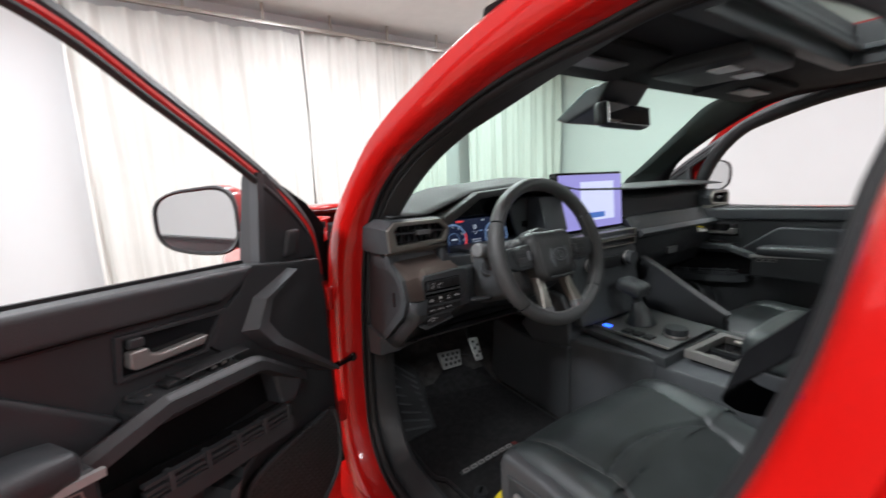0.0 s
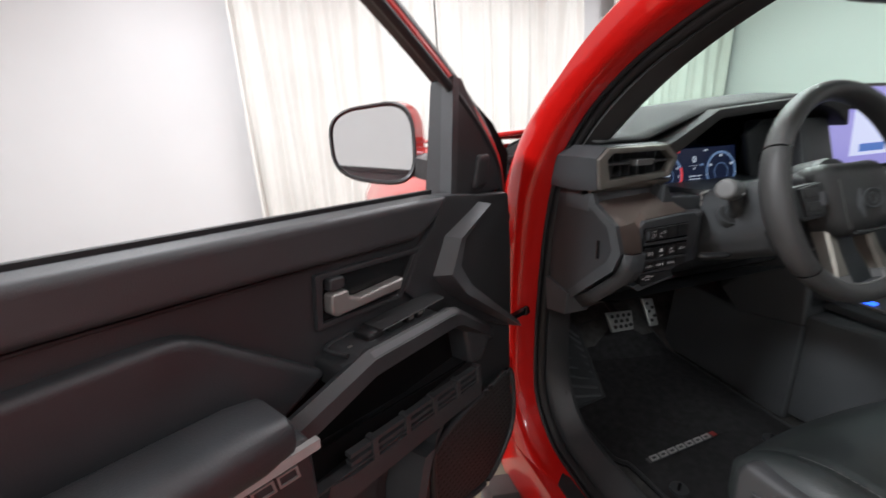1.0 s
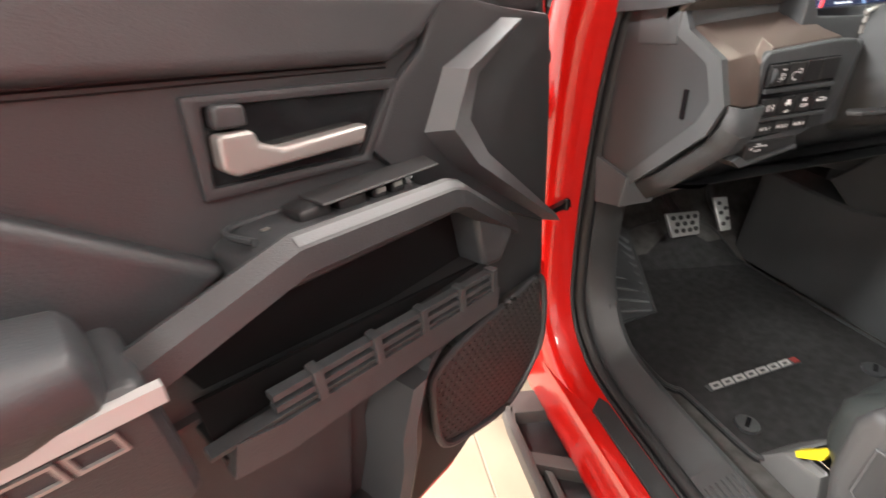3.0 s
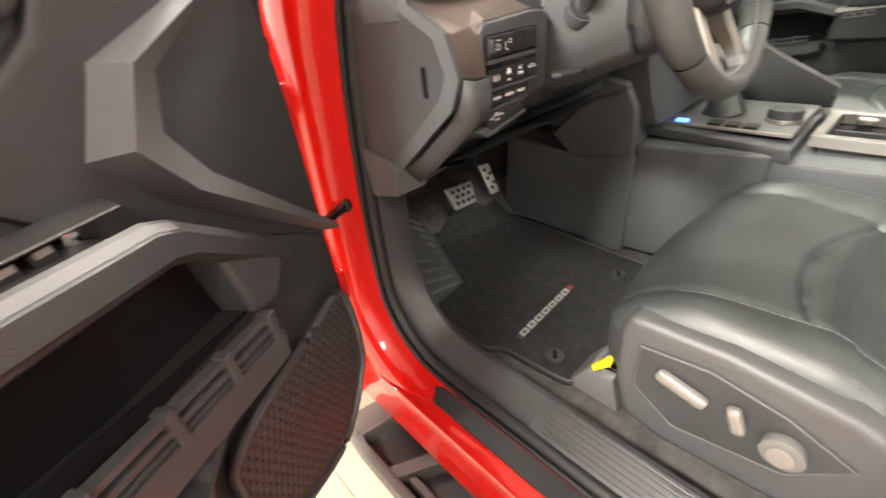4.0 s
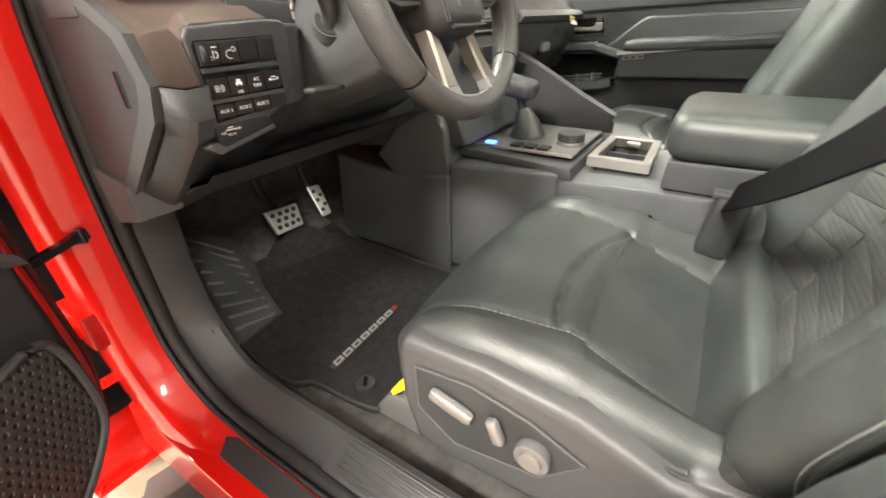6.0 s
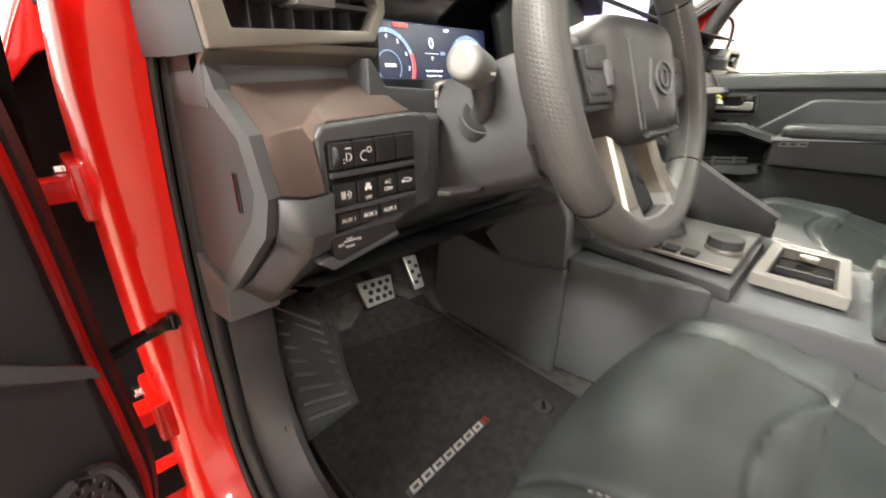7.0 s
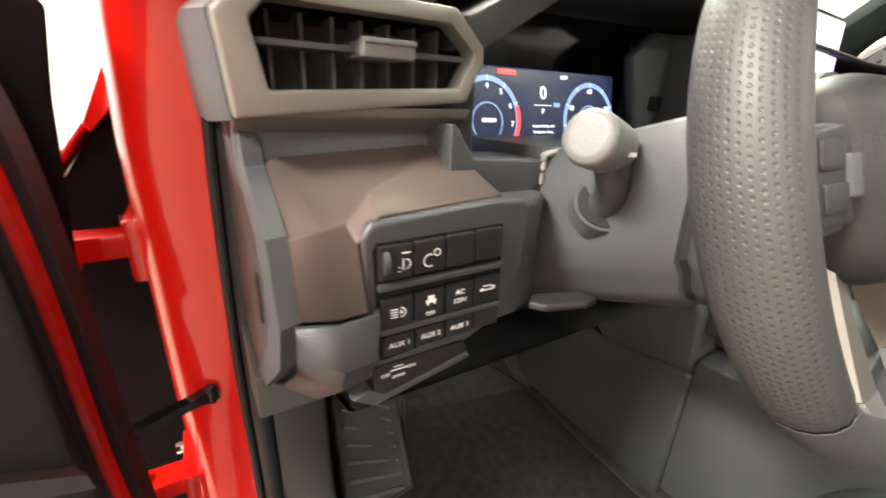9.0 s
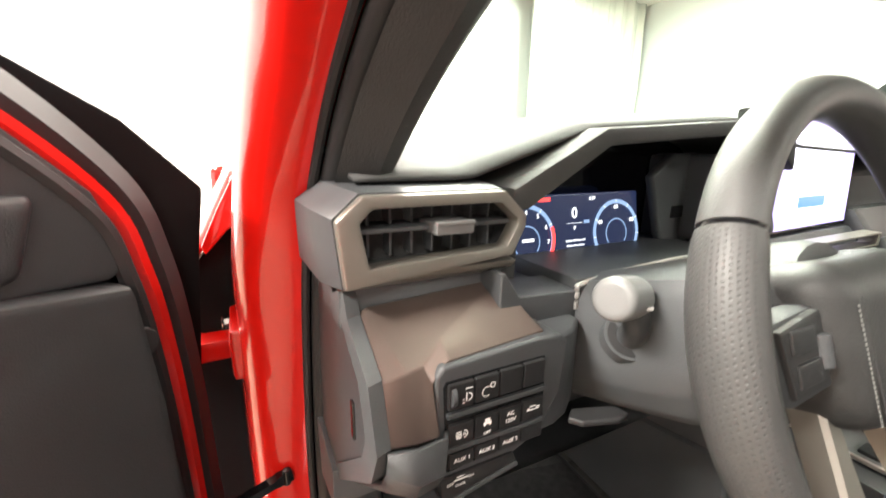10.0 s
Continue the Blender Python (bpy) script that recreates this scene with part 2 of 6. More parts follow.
def soft_box(sx, sy, sz, r, cuts=14, warp=None, m=None):
    """A cushion-like box with round edges, centred, bent by warp(Vector)."""
    bm = bmesh.new()
    bmesh.ops.create_cube(bm, size=2)
    bmesh.ops.subdivide_edges(bm, edges=bm.edges[:], cuts=cuts, use_grid_fill=True)
    h = Vector((sx / 2, sy / 2, sz / 2))
    for v in bm.verts:
        p = Vector((v.co.x * h.x, v.co.y * h.y, v.co.z * h.z))
        q = Vector([max(-h[i] + r, min(h[i] - r, p[i])) for i in range(3)])
        d = p - q
        if d.length > 1e-9:
            p = q + d.normalized() * r
        v.co = warp(p) if warp else p
    if m is not None:
        bm.transform(m)
    return bm


def loft(rings, caps=True):
    """Closed outlines of equal length, joined one after another."""
    bm = bmesh.new()
    vs = [[bm.verts.new(p) for p in r] for r in rings]
    n = len(rings[0])
    for a, b in zip(vs, vs[1:]):
        for k in range(n):
            bm.faces.new((a[k], a[(k + 1) % n], b[(k + 1) % n], b[k]))
    if caps:
        bm.faces.new(vs[0])
        bm.faces.new(vs[-1][::-1])
    return bm


def strip(rows):
    """Open lines of equal length, joined one after another into a folded sheet."""
    bm = bmesh.new()
    vs = [[bm.verts.new(p) for p in r] for r in rows]
    for a, b in zip(vs, vs[1:]):
        for k in range(len(a) - 1):
            bm.faces.new((a[k], a[k + 1], b[k + 1], b[k]))
    return bm


def grid_sheet(nu, nv, place):
    """A sheet of (nu x nv) quads, place(s, t) for s and t from 0 to 1."""
    bm = bmesh.new()
    rows = [[bm.verts.new(place(i / nu, j / nv)) for j in range(nv + 1)] for i in range(nu + 1)]
    for i in range(nu):
        for j in range(nv):
            bm.faces.new((rows[i][j], rows[i + 1][j], rows[i + 1][j + 1], rows[i][j + 1]))
    return bm


def letters(body, size, m, mat, parent, depth=0.0004, name="legend", align="CENTER"):
    """Writing in the built-in font, as a mesh."""
    cu = bpy.data.curves.new("writing", "FONT")
    cu.body, cu.size, cu.extrude, cu.align_x, cu.align_y = body, size, depth, align, "CENTER"
    cu.resolution_u = 2
    tmp = new("writing", cu)
    me = bpy.data.meshes.new_from_object(tmp.evaluated_get(bpy.context.evaluated_depsgraph_get()))
    bpy.data.objects.remove(tmp)
    bpy.data.curves.remove(cu)
    me.transform(m)
    me.materials.clear()
    me.materials.append(mat)
    me.name = name
    ob = new(name, me)
    ob.parent = parent
    return ob


def surface_map(ob, fn):
    """Gives a mesh its surface map, in metres, from its vertices."""
    me = ob.data
    lay = me.uv_layers.new(name="surface")
    for lp in me.loops:
        lay.data[lp.index].uv = fn(me.vertices[lp.vertex_index].co)
    return ob


def side_glass(ob):
    ob.visible_shadow = False
    return ob


# ---- room ----
RX0, RX1, RY0, RY1 = -5.0, 5.2, -5.0, 5.55
tagged(part("floor", box(RX0, RX1, RY0, RY1, -0.1, -0.004), GROUT), "beige ceramic tiled showroom floor with grout joints", "floor", kind="structure")
floor_ob = bpy.data.objects["floor"]
tagged(part("wall_north", box(RX0, RX1, RY1, RY1 + 0.12, 0, ROOM_H), PAINT), "plain white painted wall behind hanging curtains", "wall", kind="structure")
tagged(part("wall_south", box(RX0, RX1, RY0 - 0.12, RY0, 0, ROOM_H), PAINT), "plain white painted wall", "wall", kind="structure")
tagged(part("wall_west", box(RX0 - 0.12, RX0, RY0 - 0.12, RY1 + 0.12, 0, ROOM_H), PAINT), "plain white painted wall", "wall", kind="structure")
tagged(part("wall_east", box(RX1, RX1 + 0.12, RY0 - 0.12, RY1 + 0.12, 0, ROOM_H), PAINT), "plain white painted wall", "wall", kind="structure")
tagged(part("ceiling", box(RX0 - 0.12, RX1 + 0.12, RY0 - 0.12, RY1 + 0.12, ROOM_H, ROOM_H + 0.12), CEIL), "white painted ceiling with light panels", "ceiling", kind="structure")
tagged(part("baseboard", box(RX0, RX1, RY1 - 0.015, RY1, 0, 0.13, 0.004), BASEB), "grey baseboard along the white wall", "baseboard", kind="structure")
panel = thing("ceiling_light", pose(0, 0, 0), "white square-edged ceiling light panel, switched on", "ceiling light", "ceiling light panels")
part("frame", ring_prism([(-0.31, -0.61), (0.31, -0.61), (0.31, 0.61), (-0.31, 0.61)], [(-0.285, -0.585), (0.285, -0.585), (0.285, 0.585), (-0.285, 0.585)], -0.06, 0, "z", 0.004), PAINT, panel)
part("diffuser", box(-0.285, 0.285, -0.585, 0.585, -0.03, -0.01), LAMPGLASS, panel)
panel.matrix_world = pose(LAMPS[0][0], LAMPS[0][1], ROOM_H)
for lx, ly in LAMPS[1:]:
    copy_thing(panel, pose(lx, ly, ROOM_H))


def curtain(x0, x1, y, z0, z1, seed, label):
    rnd = random.Random(seed)
    ph = [rnd.uniform(0, 6.28) for _ in range(4)]
    th = thing("curtain", pose(0, 0, 0), label, "curtain", "white curtains")

    def place(s, t):
        x = x0 + s * (x1 - x0)
        z = z0 + t * (z1 - z0)
        a = 0.035 * math.sin(x * 21 + ph[0] + 0.5 * math.sin(x * 3.1 + ph[1])) + 0.02 * math.sin(x * 47 + ph[2] + 0.6 * t) + 0.03 * math.sin(x * 5.3 + ph[3])
        return (x + 0.012 * math.sin(z * 2.2 + x * 9), y + a * (0.75 + 0.35 * (1 - t)) + 0.01 * math.sin(z * 3 + x * 7), z)
    sheet = part("cloth", grid_sheet(int((x1 - x0) * 60), 14, place), CLOTH, th)
    so = sheet.modifiers.new("thick", "SOLIDIFY")
    so.thickness = 0.004
    part("hem", box(x0, x0 + 0.03, y - 0.02, y + 0.02, z0, z1, 0.008), CLOTH, th)
    return th


curtain(-1.82, 0.42, 5.30, 0.06, 3.16, 3, "white cloth curtain hanging in folds from a ceiling rail")
curtain(0.45, 2.5, 5.33, 0.06, 3.24, 8, "white cloth curtain with deep folds beside the wall corner")
curtain(2.95, 5.1, 5.25, 0.005, 3.44, 5, "white cloth curtain seen through the windshield")
rail = thing("curtain_rail", pose(0, 0, 0), "grey steel curtain rail under the ceiling", "curtain rail")
part("rail", box(-1.75, 2.52, 5.27, 5.31, 3.22, 3.26, 0.006), SILVER, rail)
for k in range(6):
    part("bracket", box(-1.6 + k * 0.8, -1.57 + k * 0.8, 5.28, 5.30, 3.26, ROOM_H, 0.003), SILVER, rail)

# ---- truck body ----
OPEN = [(-0.76, 0.22, 0.600), (-0.76, 0.47, 0.600), (-0.76, 0.692, 0.604), (-0.76, 0.775, 0.634), (-0.76, 0.822, 0.70), (-0.76, 0.830, 0.79), (-0.762, 0.820, 0.93), (-0.760, 0.800, 1.10), (-0.756, 0.770, 1.215), (-0.750, 0.715, 1.298), (-0.744, 0.640, 1.362),
        (-0.739, 0.555, 1.406), (-0.734, 0.455, 1.441), (-0.730, 0.33, 1.476), (-0.728, 0.18, 1.498), (-0.728, 0.05, 1.502), (-0.734, -0.060, 1.43), (-0.750, -0.050, 1.32), (-0.757, -0.030, 1.20), (-0.761, 0.012, 1.06), (-0.761, 0.085, 0.91), (-0.76, 0.130, 0.72), (-0.76, 0.16, 0.63)]
OPEN_PATH = smooth_path(OPEN, 184, True)
MID = 0.043  # the truck's middle line
body = thing("pickup_truck", pose(0, 0, 0), "bright red pickup truck body with its front door open", "truck")
RED_FULL = [(0.0, -0.002), (0.02, -0.004), (0.043, -0.008), (0.055, -0.016), (0.062, -0.03), (0.066, -0.06), (0.060, -0.085), (0.0, -0.085)]
RED_SLIM = [(0.0, -0.002), (0.015, -0.004), (0.031, -0.009), (0.042, -0.020), (0.048, -0.040), (0.050, -0.056), (0.040, -0.066), (0.0, -0.066)]


def flip(bm):
    bm.transform(Matrix.Translation((2 * MID, 0, 0)) @ Matrix.Diagonal((-1, 1, 1, 1)))
    return bm


def ring_section(s):
    """Slim along the windshield pillar, the roof and the centre pillar, full at the sill and the hinge pillar."""
    k = s * 23
    f = 0.0 if k < 7.5 or k > 20.5 else (1.0 if 9.5 < k < 18.5 else ((k - 7.5) / 2.0 if k <= 9.5 else (20.5 - k) / 2.0))
    return [(p[0] + (q[0] - p[0]) * f, p[1] + (q[1] - p[1]) * f) for p, q in zip(RED_FULL, RED_SLIM)]


part("door_frame", sweep(OPEN_PATH, ring_section, (-1, 0, 0), True), RED, body, "glossy red painted door opening")
FAR_PATH = []
for p in OPEN_PATH:
    f = max(0.0, min(1.0, (p.z - 1.1) / 0.3))
    FAR_PATH.append(p + Vector((0, 0.05 * f, 0.115 * f)))
part("door_frame", flip(sweep([p + Vector((-0.035, 0, 0)) for p in FAR_PATH], ring_section, (-1, 0, 0), True)), RED, body, "glossy red painted door opening")
part("door_seal", sweep(OPEN_PATH, [(a - 0.013, b + 0.001) for a, b in circle(0.0100, 14)], (-1, 0, 0), True), RUBBER, body, "black rubber door seal")
part("door_seal", sweep(OPEN_PATH, [(a + 0.002, b - 0.002) for a, b in circle(0.0042, 8)], (-1, 0, 0), True), RUBBER, body, "black rubber seal lip")
part("door_seal", flip(sweep(FAR_PATH, circle(0.026, 12), (-1, 0, 0), True)), RUBBER, body)
# pillar garnish from the kick panel up to the roof
GA = smooth_path(OPEN[7:16], 44)
GB = smooth_path([(-0.708, 0.795, 1.14), (-0.703, 0.742, 1.240), (-0.702, 0.686, 1.290), (-0.698, 0.630, 1.336), (-0.690, 0.565, 1.382), (-0.678, 0.485, 1.424), (-0.660, 0.39, 1.460), (-0.63, 0.22, 1.520), (-0.60, 0.05, 1.575)], 44)
GC = smooth_path([(-0.715, 1.03, 1.225), (-0.712, 0.95, 1.262), (-0.706, 0.86, 1.322), (-0.700, 0.76, 1.388), (-0.690, 0.65, 1.440), (-0.678, 0.55, 1.486), (-0.655, 0.44, 1.530), (-0.63, 0.28, 1.585), (-0.61, 0.05, 1.62)], 44)
rows = [[p + Vector((0.026, 0.004, 0.0)) for p in GA], [p.lerp(q, 0.35) + Vector((-0.006, -0.010, -0.006)) for p, q in zip(GA, GB)], [p.lerp(q, 0.85) + Vector((-0.004, -0.006, -0.005)) for p, q in zip(GA, GB)], GB, [p.lerp(q, 0.12) + Vector((0.012, 0, 0)) for p, q in zip(GB, GC)], GC]
go = part("pillar_garnish", strip(rows), SOFT, body, "dark grey windshield pillar trim")
go.modifiers.new("thick", "SOLIDIFY").thickness = 0.003
outer = [p + Vector((-0.022, 0.040, 0.040)) for p in GA]
oo = part("pillar_outer", strip([GC, [p.lerp(q, 0.5) + Vector((0, 0.02, 0.02)) for p, q in zip(GC, outer)], outer]), RED, body, "red windshield pillar")
oo.modifiers.new("thick", "SOLIDIFY").thickness = 0.003
# the far pillar, with its own trim
FA = smooth_path([(0.835, 0.97, 1.22), (0.812, 0.880, 1.372), (0.805, 0.800, 1.440), (0.80, 0.712, 1.497), (0.797, 0.61, 1.552), (0.793, 0.511, 1.590), (0.79, 0.38, 1.606), (0.785, 0.20, 1.612), (0.78, 0.0, 1.60)], 40)
FB = smooth_path([(0.760, 1.10, 1.24), (0.738, 1.085, 1.304), (0.736, 1.02, 1.358), (0.733, 0.935, 1.430), (0.728, 0.83, 1.520), (0.715, 0.717, 1.606), (0.70, 0.60, 1.625), (0.70, 0.40, 1.63), (0.70, 0.0, 1.63)], 40)
fg = part("pillar_garnish", strip([FA, [p.lerp(q, 0.3) + Vector((-0.020, -0.012, 0.0)) for p, q in zip(FA, FB)], [p.lerp(q, 0.8) + Vector((-0.016, -0.012, 0.0)) for p, q in zip(FA, FB)], FB]), LINER, body, "black windshield pillar trim")
fg.modifiers.new("thick", "SOLIDIFY").thickness = 0.003
kick = smooth_path(OPEN[0:7], 48)
KS = ((-0.019, -0.006, -0.006), (-0.024, 0.004, 0.004), (-0.034, 0.013, 0.006), (-0.052, 0.024, 0.008), (-0.070, 0.031, 0.008), (-0.080, 0.028, 0.004), (-0.086, 0.010, -0.008), (-0.088, -0.03, -0.03), (-0.019, -0.03, -0.03))


def kick_section(s):
    """High over the sill and round the corner, flat up the hinge pillar."""
    f = max(0.0, min(1.0, (s - 0.62) / 0.25))
    return [(u, a + (b - a) * f) for u, a, b in KS]


part("kick_trim", sweep(kick, kick_section, (-1, 0, 0)), TRIM, body, "dark grey plastic sill and kick trim")
part("kick_joint", sweep(smooth_path([p + Vector((0.060, -0.0265 if k < 20 else -0.0075, 0.0)) for k, p in enumerate(kick[30:33])], 4), circle(0.0012, 6), (1, 0, 0)), RUBBER, body)
part("kick_panel", prism([(0.83, 0.60), (1.02, 0.60), (1.02, 1.0), (0.835, 1.0), (0.835, 0.80)], -0.71, -0.682, "x", 0.006), TRIM, body)
part("kick_block", prism([(0.728, 0.988), (0.735, 0.940), (0.80, 0.925), (0.81, 1.0)], -0.756, -0.700, "x", 0.004), SHROUD, body, "grey block under the dash end")
rear = smooth_path(OPEN[14:23] + OPEN[0:1], 44)
BS = [(-0.018, 0.002), (-0.03, 0.004), (-0.08, -0.02), (-0.10, -0.06), (-0.10, -0.12), (-0.018, -0.12)]
part("pillar_garnish", sweep(rear, BS, (-1, 0, 0)), DARK, body, "dark grey centre pillar trim")
part("pillar_garnish", flip(sweep(rear, BS, (-1, 0, 0))), DARK, body, "dark grey centre pillar trim")
# sill
part("sill_plate", prism([(-0.801, -0.05), (-0.768, -0.05), (-0.768, 0.672), (-0.776, 0.690), (-0.801, 0.668)], 0.592, 0.600, "z", 0.001), BLACK, body, "matt black sill protector")
scuff = part("scuff_plate", prism([(-0.741, 0.6105), (-0.708, 0.6265), (-0.694, 0.6315), (-0.694, 0.62), (-0.741, 0.60)], 0.03, 0.52, "y", 0.002), TRIM, body, "dark grey ribbed scuff plate")
for k in range(6):
    xx, zz = -0.7365 + k * 0.0075, 0.6130 + k * 0.0036
    part("scuff_rib", prism([(xx, zz), (xx + 0.0036, zz + 0.0018), (xx + 0.0032, zz + 0.0042), (xx + 0.0008, zz + 0.0030)], 0.06, 0.50, "y", 0.0004, 1), TRIM, scuff)
part("rocker", prism([(-0.826, 0.59), (-0.80, 0.596), (-0.74, 0.58), (-0.74, 0.42), (-0.81, 0.42), (-0.832, 0.50)], -1.6, 0.90, "y", 0.004), RED, body)
# cavity behind the hinge pillar, its deep shade put into near-black colour
part("hinge_cavity", prism([(0.845, 0.52), (0.99, 0.52), (0.99, 1.22), (0.86, 1.20)], -0.800, -0.74, "x"), SHADE_BLACK, body, "inner panel in the hinge gap, coloured near black for its deep shade")
part("inner_fender", prism([(-0.74, 0.42), (-0.74, 1.215), (-0.80, 1.215), (-0.835, 1.17), (-0.88, 1.11), (-0.925, 1.03), (-0.945, 0.9), (-0.945, 0.42)], 0.985, 1.02, "y", 0.004), SHADE_BLACK, body, "inner fender liner, coloured near black for the shade in the hinge gap")
FEND = [(-0.010, 0.009), (-0.040, 0.005), (-0.060, -0.035), (-0.081, -0.077), (-0.125, -0.135), (-0.165, -0.215), (-0.178, -0.36), (-0.178, -0.70)]


def fender_at(s, t):
    y = 0.940 + s * 1.35
    k = t * (len(FEND) - 1)
    i = min(int(k), len(FEND) - 2)
    a = Vector(FEND[i]).lerp(Vector(FEND[i + 1]), k - i)
    return (-0.775 + a.x - 0.02 * math.sin(s * 3), y, 1.255 - 0.05 * s + a.y)


for mirror in (False, True):
    fb = grid_sheet(12, 28, fender_at)
    fo = part("fender", flip(fb) if mirror else fb, RED, body, "glossy red front fender")
    fo.modifiers.new("thick", "SOLIDIFY").thickness = 0.006
# added sheet that closes the gap; its black is the cavity's shade
part("cavity_panel", prism([(-0.795, 1.240), (-0.820, 1.232), (-0.838, 1.200), (-0.858, 1.160), (-0.930, 1.05), (-0.940, 0.55), (-0.795, 0.55)], 0.947, 0.957, "y", 0.002), SHADE_BLACK, body, "added near-black sheet standing for the shade in the hinge gap")
flag = part("fender_flag", prism([(-0.795, 1.262), (-0.815, 1.258), (-0.836, 1.218), (-0.856, 1.176), (-0.852, 1.165), (-0.825, 1.195), (-0.80, 1.205)], 0.925, 0.945, "y", 0.003), RED, body)
part("flag_grommet", box(-0.815, -0.802, 0.921, 0.926, 1.238, 1.254, 0.004), RUBBER, flag)
hood = part("hood", grid_sheet(16, 10, lambda s, t: (-0.77 + 1.63 * s, 1.06 + 1.25 * t, 1.275 - 0.05 * t + 0.02 * (1 - (2 * s - 1) ** 2) + 0.012 * math.cos((2 * s - 1) * 7))), RED, body, "glossy red hood")
hood.modifiers.new("thick", "SOLIDIFY").thickness = 0.01
part("cowl", box(-0.75, 0.75, 0.98, 1.10, 1.10, 1.235, 0.01), BLACK, body)
# roof
part("headliner", ring_prism([(-0.62, 0.50), (0.71, 0.50), (0.71, -1.2), (-0.62, -1.2)], [(-0.40, 0.24), (0.40, 0.24), (0.40, -0.50), (-0.40, -0.50)], 1.602, 1.65, "z", 0.012), LINER, body, "black cloth headliner")
part("header_trim", prism([(0.56, 1.575), (0.46, 1.592), (0.40, 1.606), (0.40, 1.64), (0.56, 1.625)], -0.60, 0.69, "x", 0.006), LINER, body)
part("roof_panel", ring_prism([(-0.70, 0.50), (0.79, 0.50), (0.79, -1.3), (-0.70, -1.3)], [(-0.43, 0.27), (0.43, 0.27), (0.43, -0.53), (-0.43, -0.53)], 1.665, 1.72, "z", 0.02), RED, body)
sun = part("sunroof_frame", ring_prism([(-0.42, 0.265), (0.42, 0.265), (0.42, -0.525), (-0.42, -0.525)], [(-0.385, 0.23), (0.385, 0.23), (0.385, -0.49), (-0.385, -0.49)], 1.595, 1.70, "z", 0.006), BLACK, body, "black sunroof surround")
part("sunroof_rail", box(-0.395, 0.395, 0.205, 0.222, 1.625, 1.640, 0.004), DARK, sun)
part("sunroof_rail", box(-0.395, 0.395, 0.222, 0.234, 1.655, 1.668, 0.004), DARK, sun)
for sx in (-0.378, 0.362):
    part("sunroof_rail", box(sx, sx + 0.016, -0.48, 0.222, 1.628, 1.642, 0.004), DARK, sun)
side_glass(part("sunroof_glass", box(-0.42, 0.42, -0.52, 0.262, 1.702, 1.707), clear("sunroof_tint", (0.45, 0.55, 0.5)), body, "green tinted glass sunroof"))
WS = [(1.16, 1.16), (1.00, 1.275), (0.84, 1.385), (0.70, 1.475), (0.545, 1.572), (0.46, 1.618)]


def shield_at(s, t):
    k = t * (len(WS) - 1)
    i = min(int(k), len(WS) - 2)
    a = Vector(WS[i]).lerp(Vector(WS[i + 1]), k - i)
    h = 0.715 - 0.14 * t
    return (MID - h + 2 * h * s, a.x + 0.07 * (1 - (2 * s - 1) ** 2) * (1 - 0.6 * t) - 0.01, a.y)


shield = side_glass(part("windshield", grid_sheet(20, 12, shield_at), GLASS, body, "slightly green tinted windshield"))
shield.modifiers.new("thick", "SOLIDIFY").thickness = 0.004
# cab shell
part("cab_floor", box(-0.76, 0.85, -1.2, 1.08, 0.50, 0.588), CARPET, body, "black carpeted cab floor")
part("firewall", prism([(0.96, 0.585), (1.12, 0.72), (1.24, 0.98), (1.24, 1.1), (1.30, 1.1), (1.30, 0.55), (0.96, 0.55)], -0.76, 0.85, "x", 0.01), CARPET, body, "black carpeted toe board")
part("cab_back", box(-0.76, 0.85, -1.28, -1.2, 0.5, 1.66, 0.02), DARK, body)
part("rear_side", prism([(0.02, 0.56), (0.03, 0.75), (-0.06, 1.05), (-0.12, 1.20), (-1.3, 1.22), (-1.3, 0.5)], -0.86, -0.80, "x", 0.015), RED, body, "glossy red rear door")
part("rear_side", prism([(0.02, 0.56), (0.03, 0.75), (-0.06, 1.05), (-0.12, 1.20), (-1.3, 1.22), (-1.3, 0.5)], 0.886, 0.946, "x", 0.015), RED, body, "glossy red rear door")
part("centre_pillar", prism([(-0.09, 0.9), (-0.10, 1.22), (-0.13, 1.50), (-0.10, 1.58), (-0.30, 1.58), (-0.30, 1.2), (-0.25, 0.9)], -0.79, -0.74, "x", 0.015), RED, body, "glossy red centre pillar")


def hinge(z):
    h = part("door_hinge", box(-0.835, -0.812, 0.845, 0.93, z - 0.03, z + 0.03, 0.006), RED, body, "red painted door hinge")
    part("hinge_arm", prism([(-0.900, 0.862), (-0.815, 0.868), (-0.815, 0.898), (-0.885, 0.900)], z - 0.012, z + 0.012, "z", 0.005), RED, h)
    part("hinge_leaf", prism([(-0.935, 0.835), (-0.880, 0.862), (-0.875, 0.892), (-0.905, 0.888)], z - 0.026, z - 0.006, "z", 0.005), RED, h)
    part("hinge_pin", disc(0.010, 0.06, 14, 0.003, pose(-0.888, 0.880, z)), RED, h)
    part("hinge_bolt", disc(0.008, 0.012, 8, 0.002, pose(-0.838, 0.92, z + 0.012, 0, 90, 0)), CHROME, h)
    part("hinge_bolt", disc(0.007, 0.012, 8, 0.002, pose(-0.915, 0.862, z - 0.002)), CHROME, h)


hinge(1.07)
hinge(0.77)
strap = part("check_strap", sweep([Vector((-0.786, 0.824, 0.919)), Vector((-0.800, 0.822, 0.917)), Vector((-0.806, 0.821, 0.916)), Vector((-0.872, 0.810, 0.904)), Vector((-0.915, 0.790, 0.894))], lambda s: [(a * (1.5 if s < 0.3 else 1.0), b * (0.8 if s < 0.3 else 1.0)) for a, b in ((-0.0045, 0.006), (0.0045, 0.006), (0.0045, -0.006), (-0.0045, -0.006))], (0, 0, 1)), PIANO, body, "black steel door check strap")
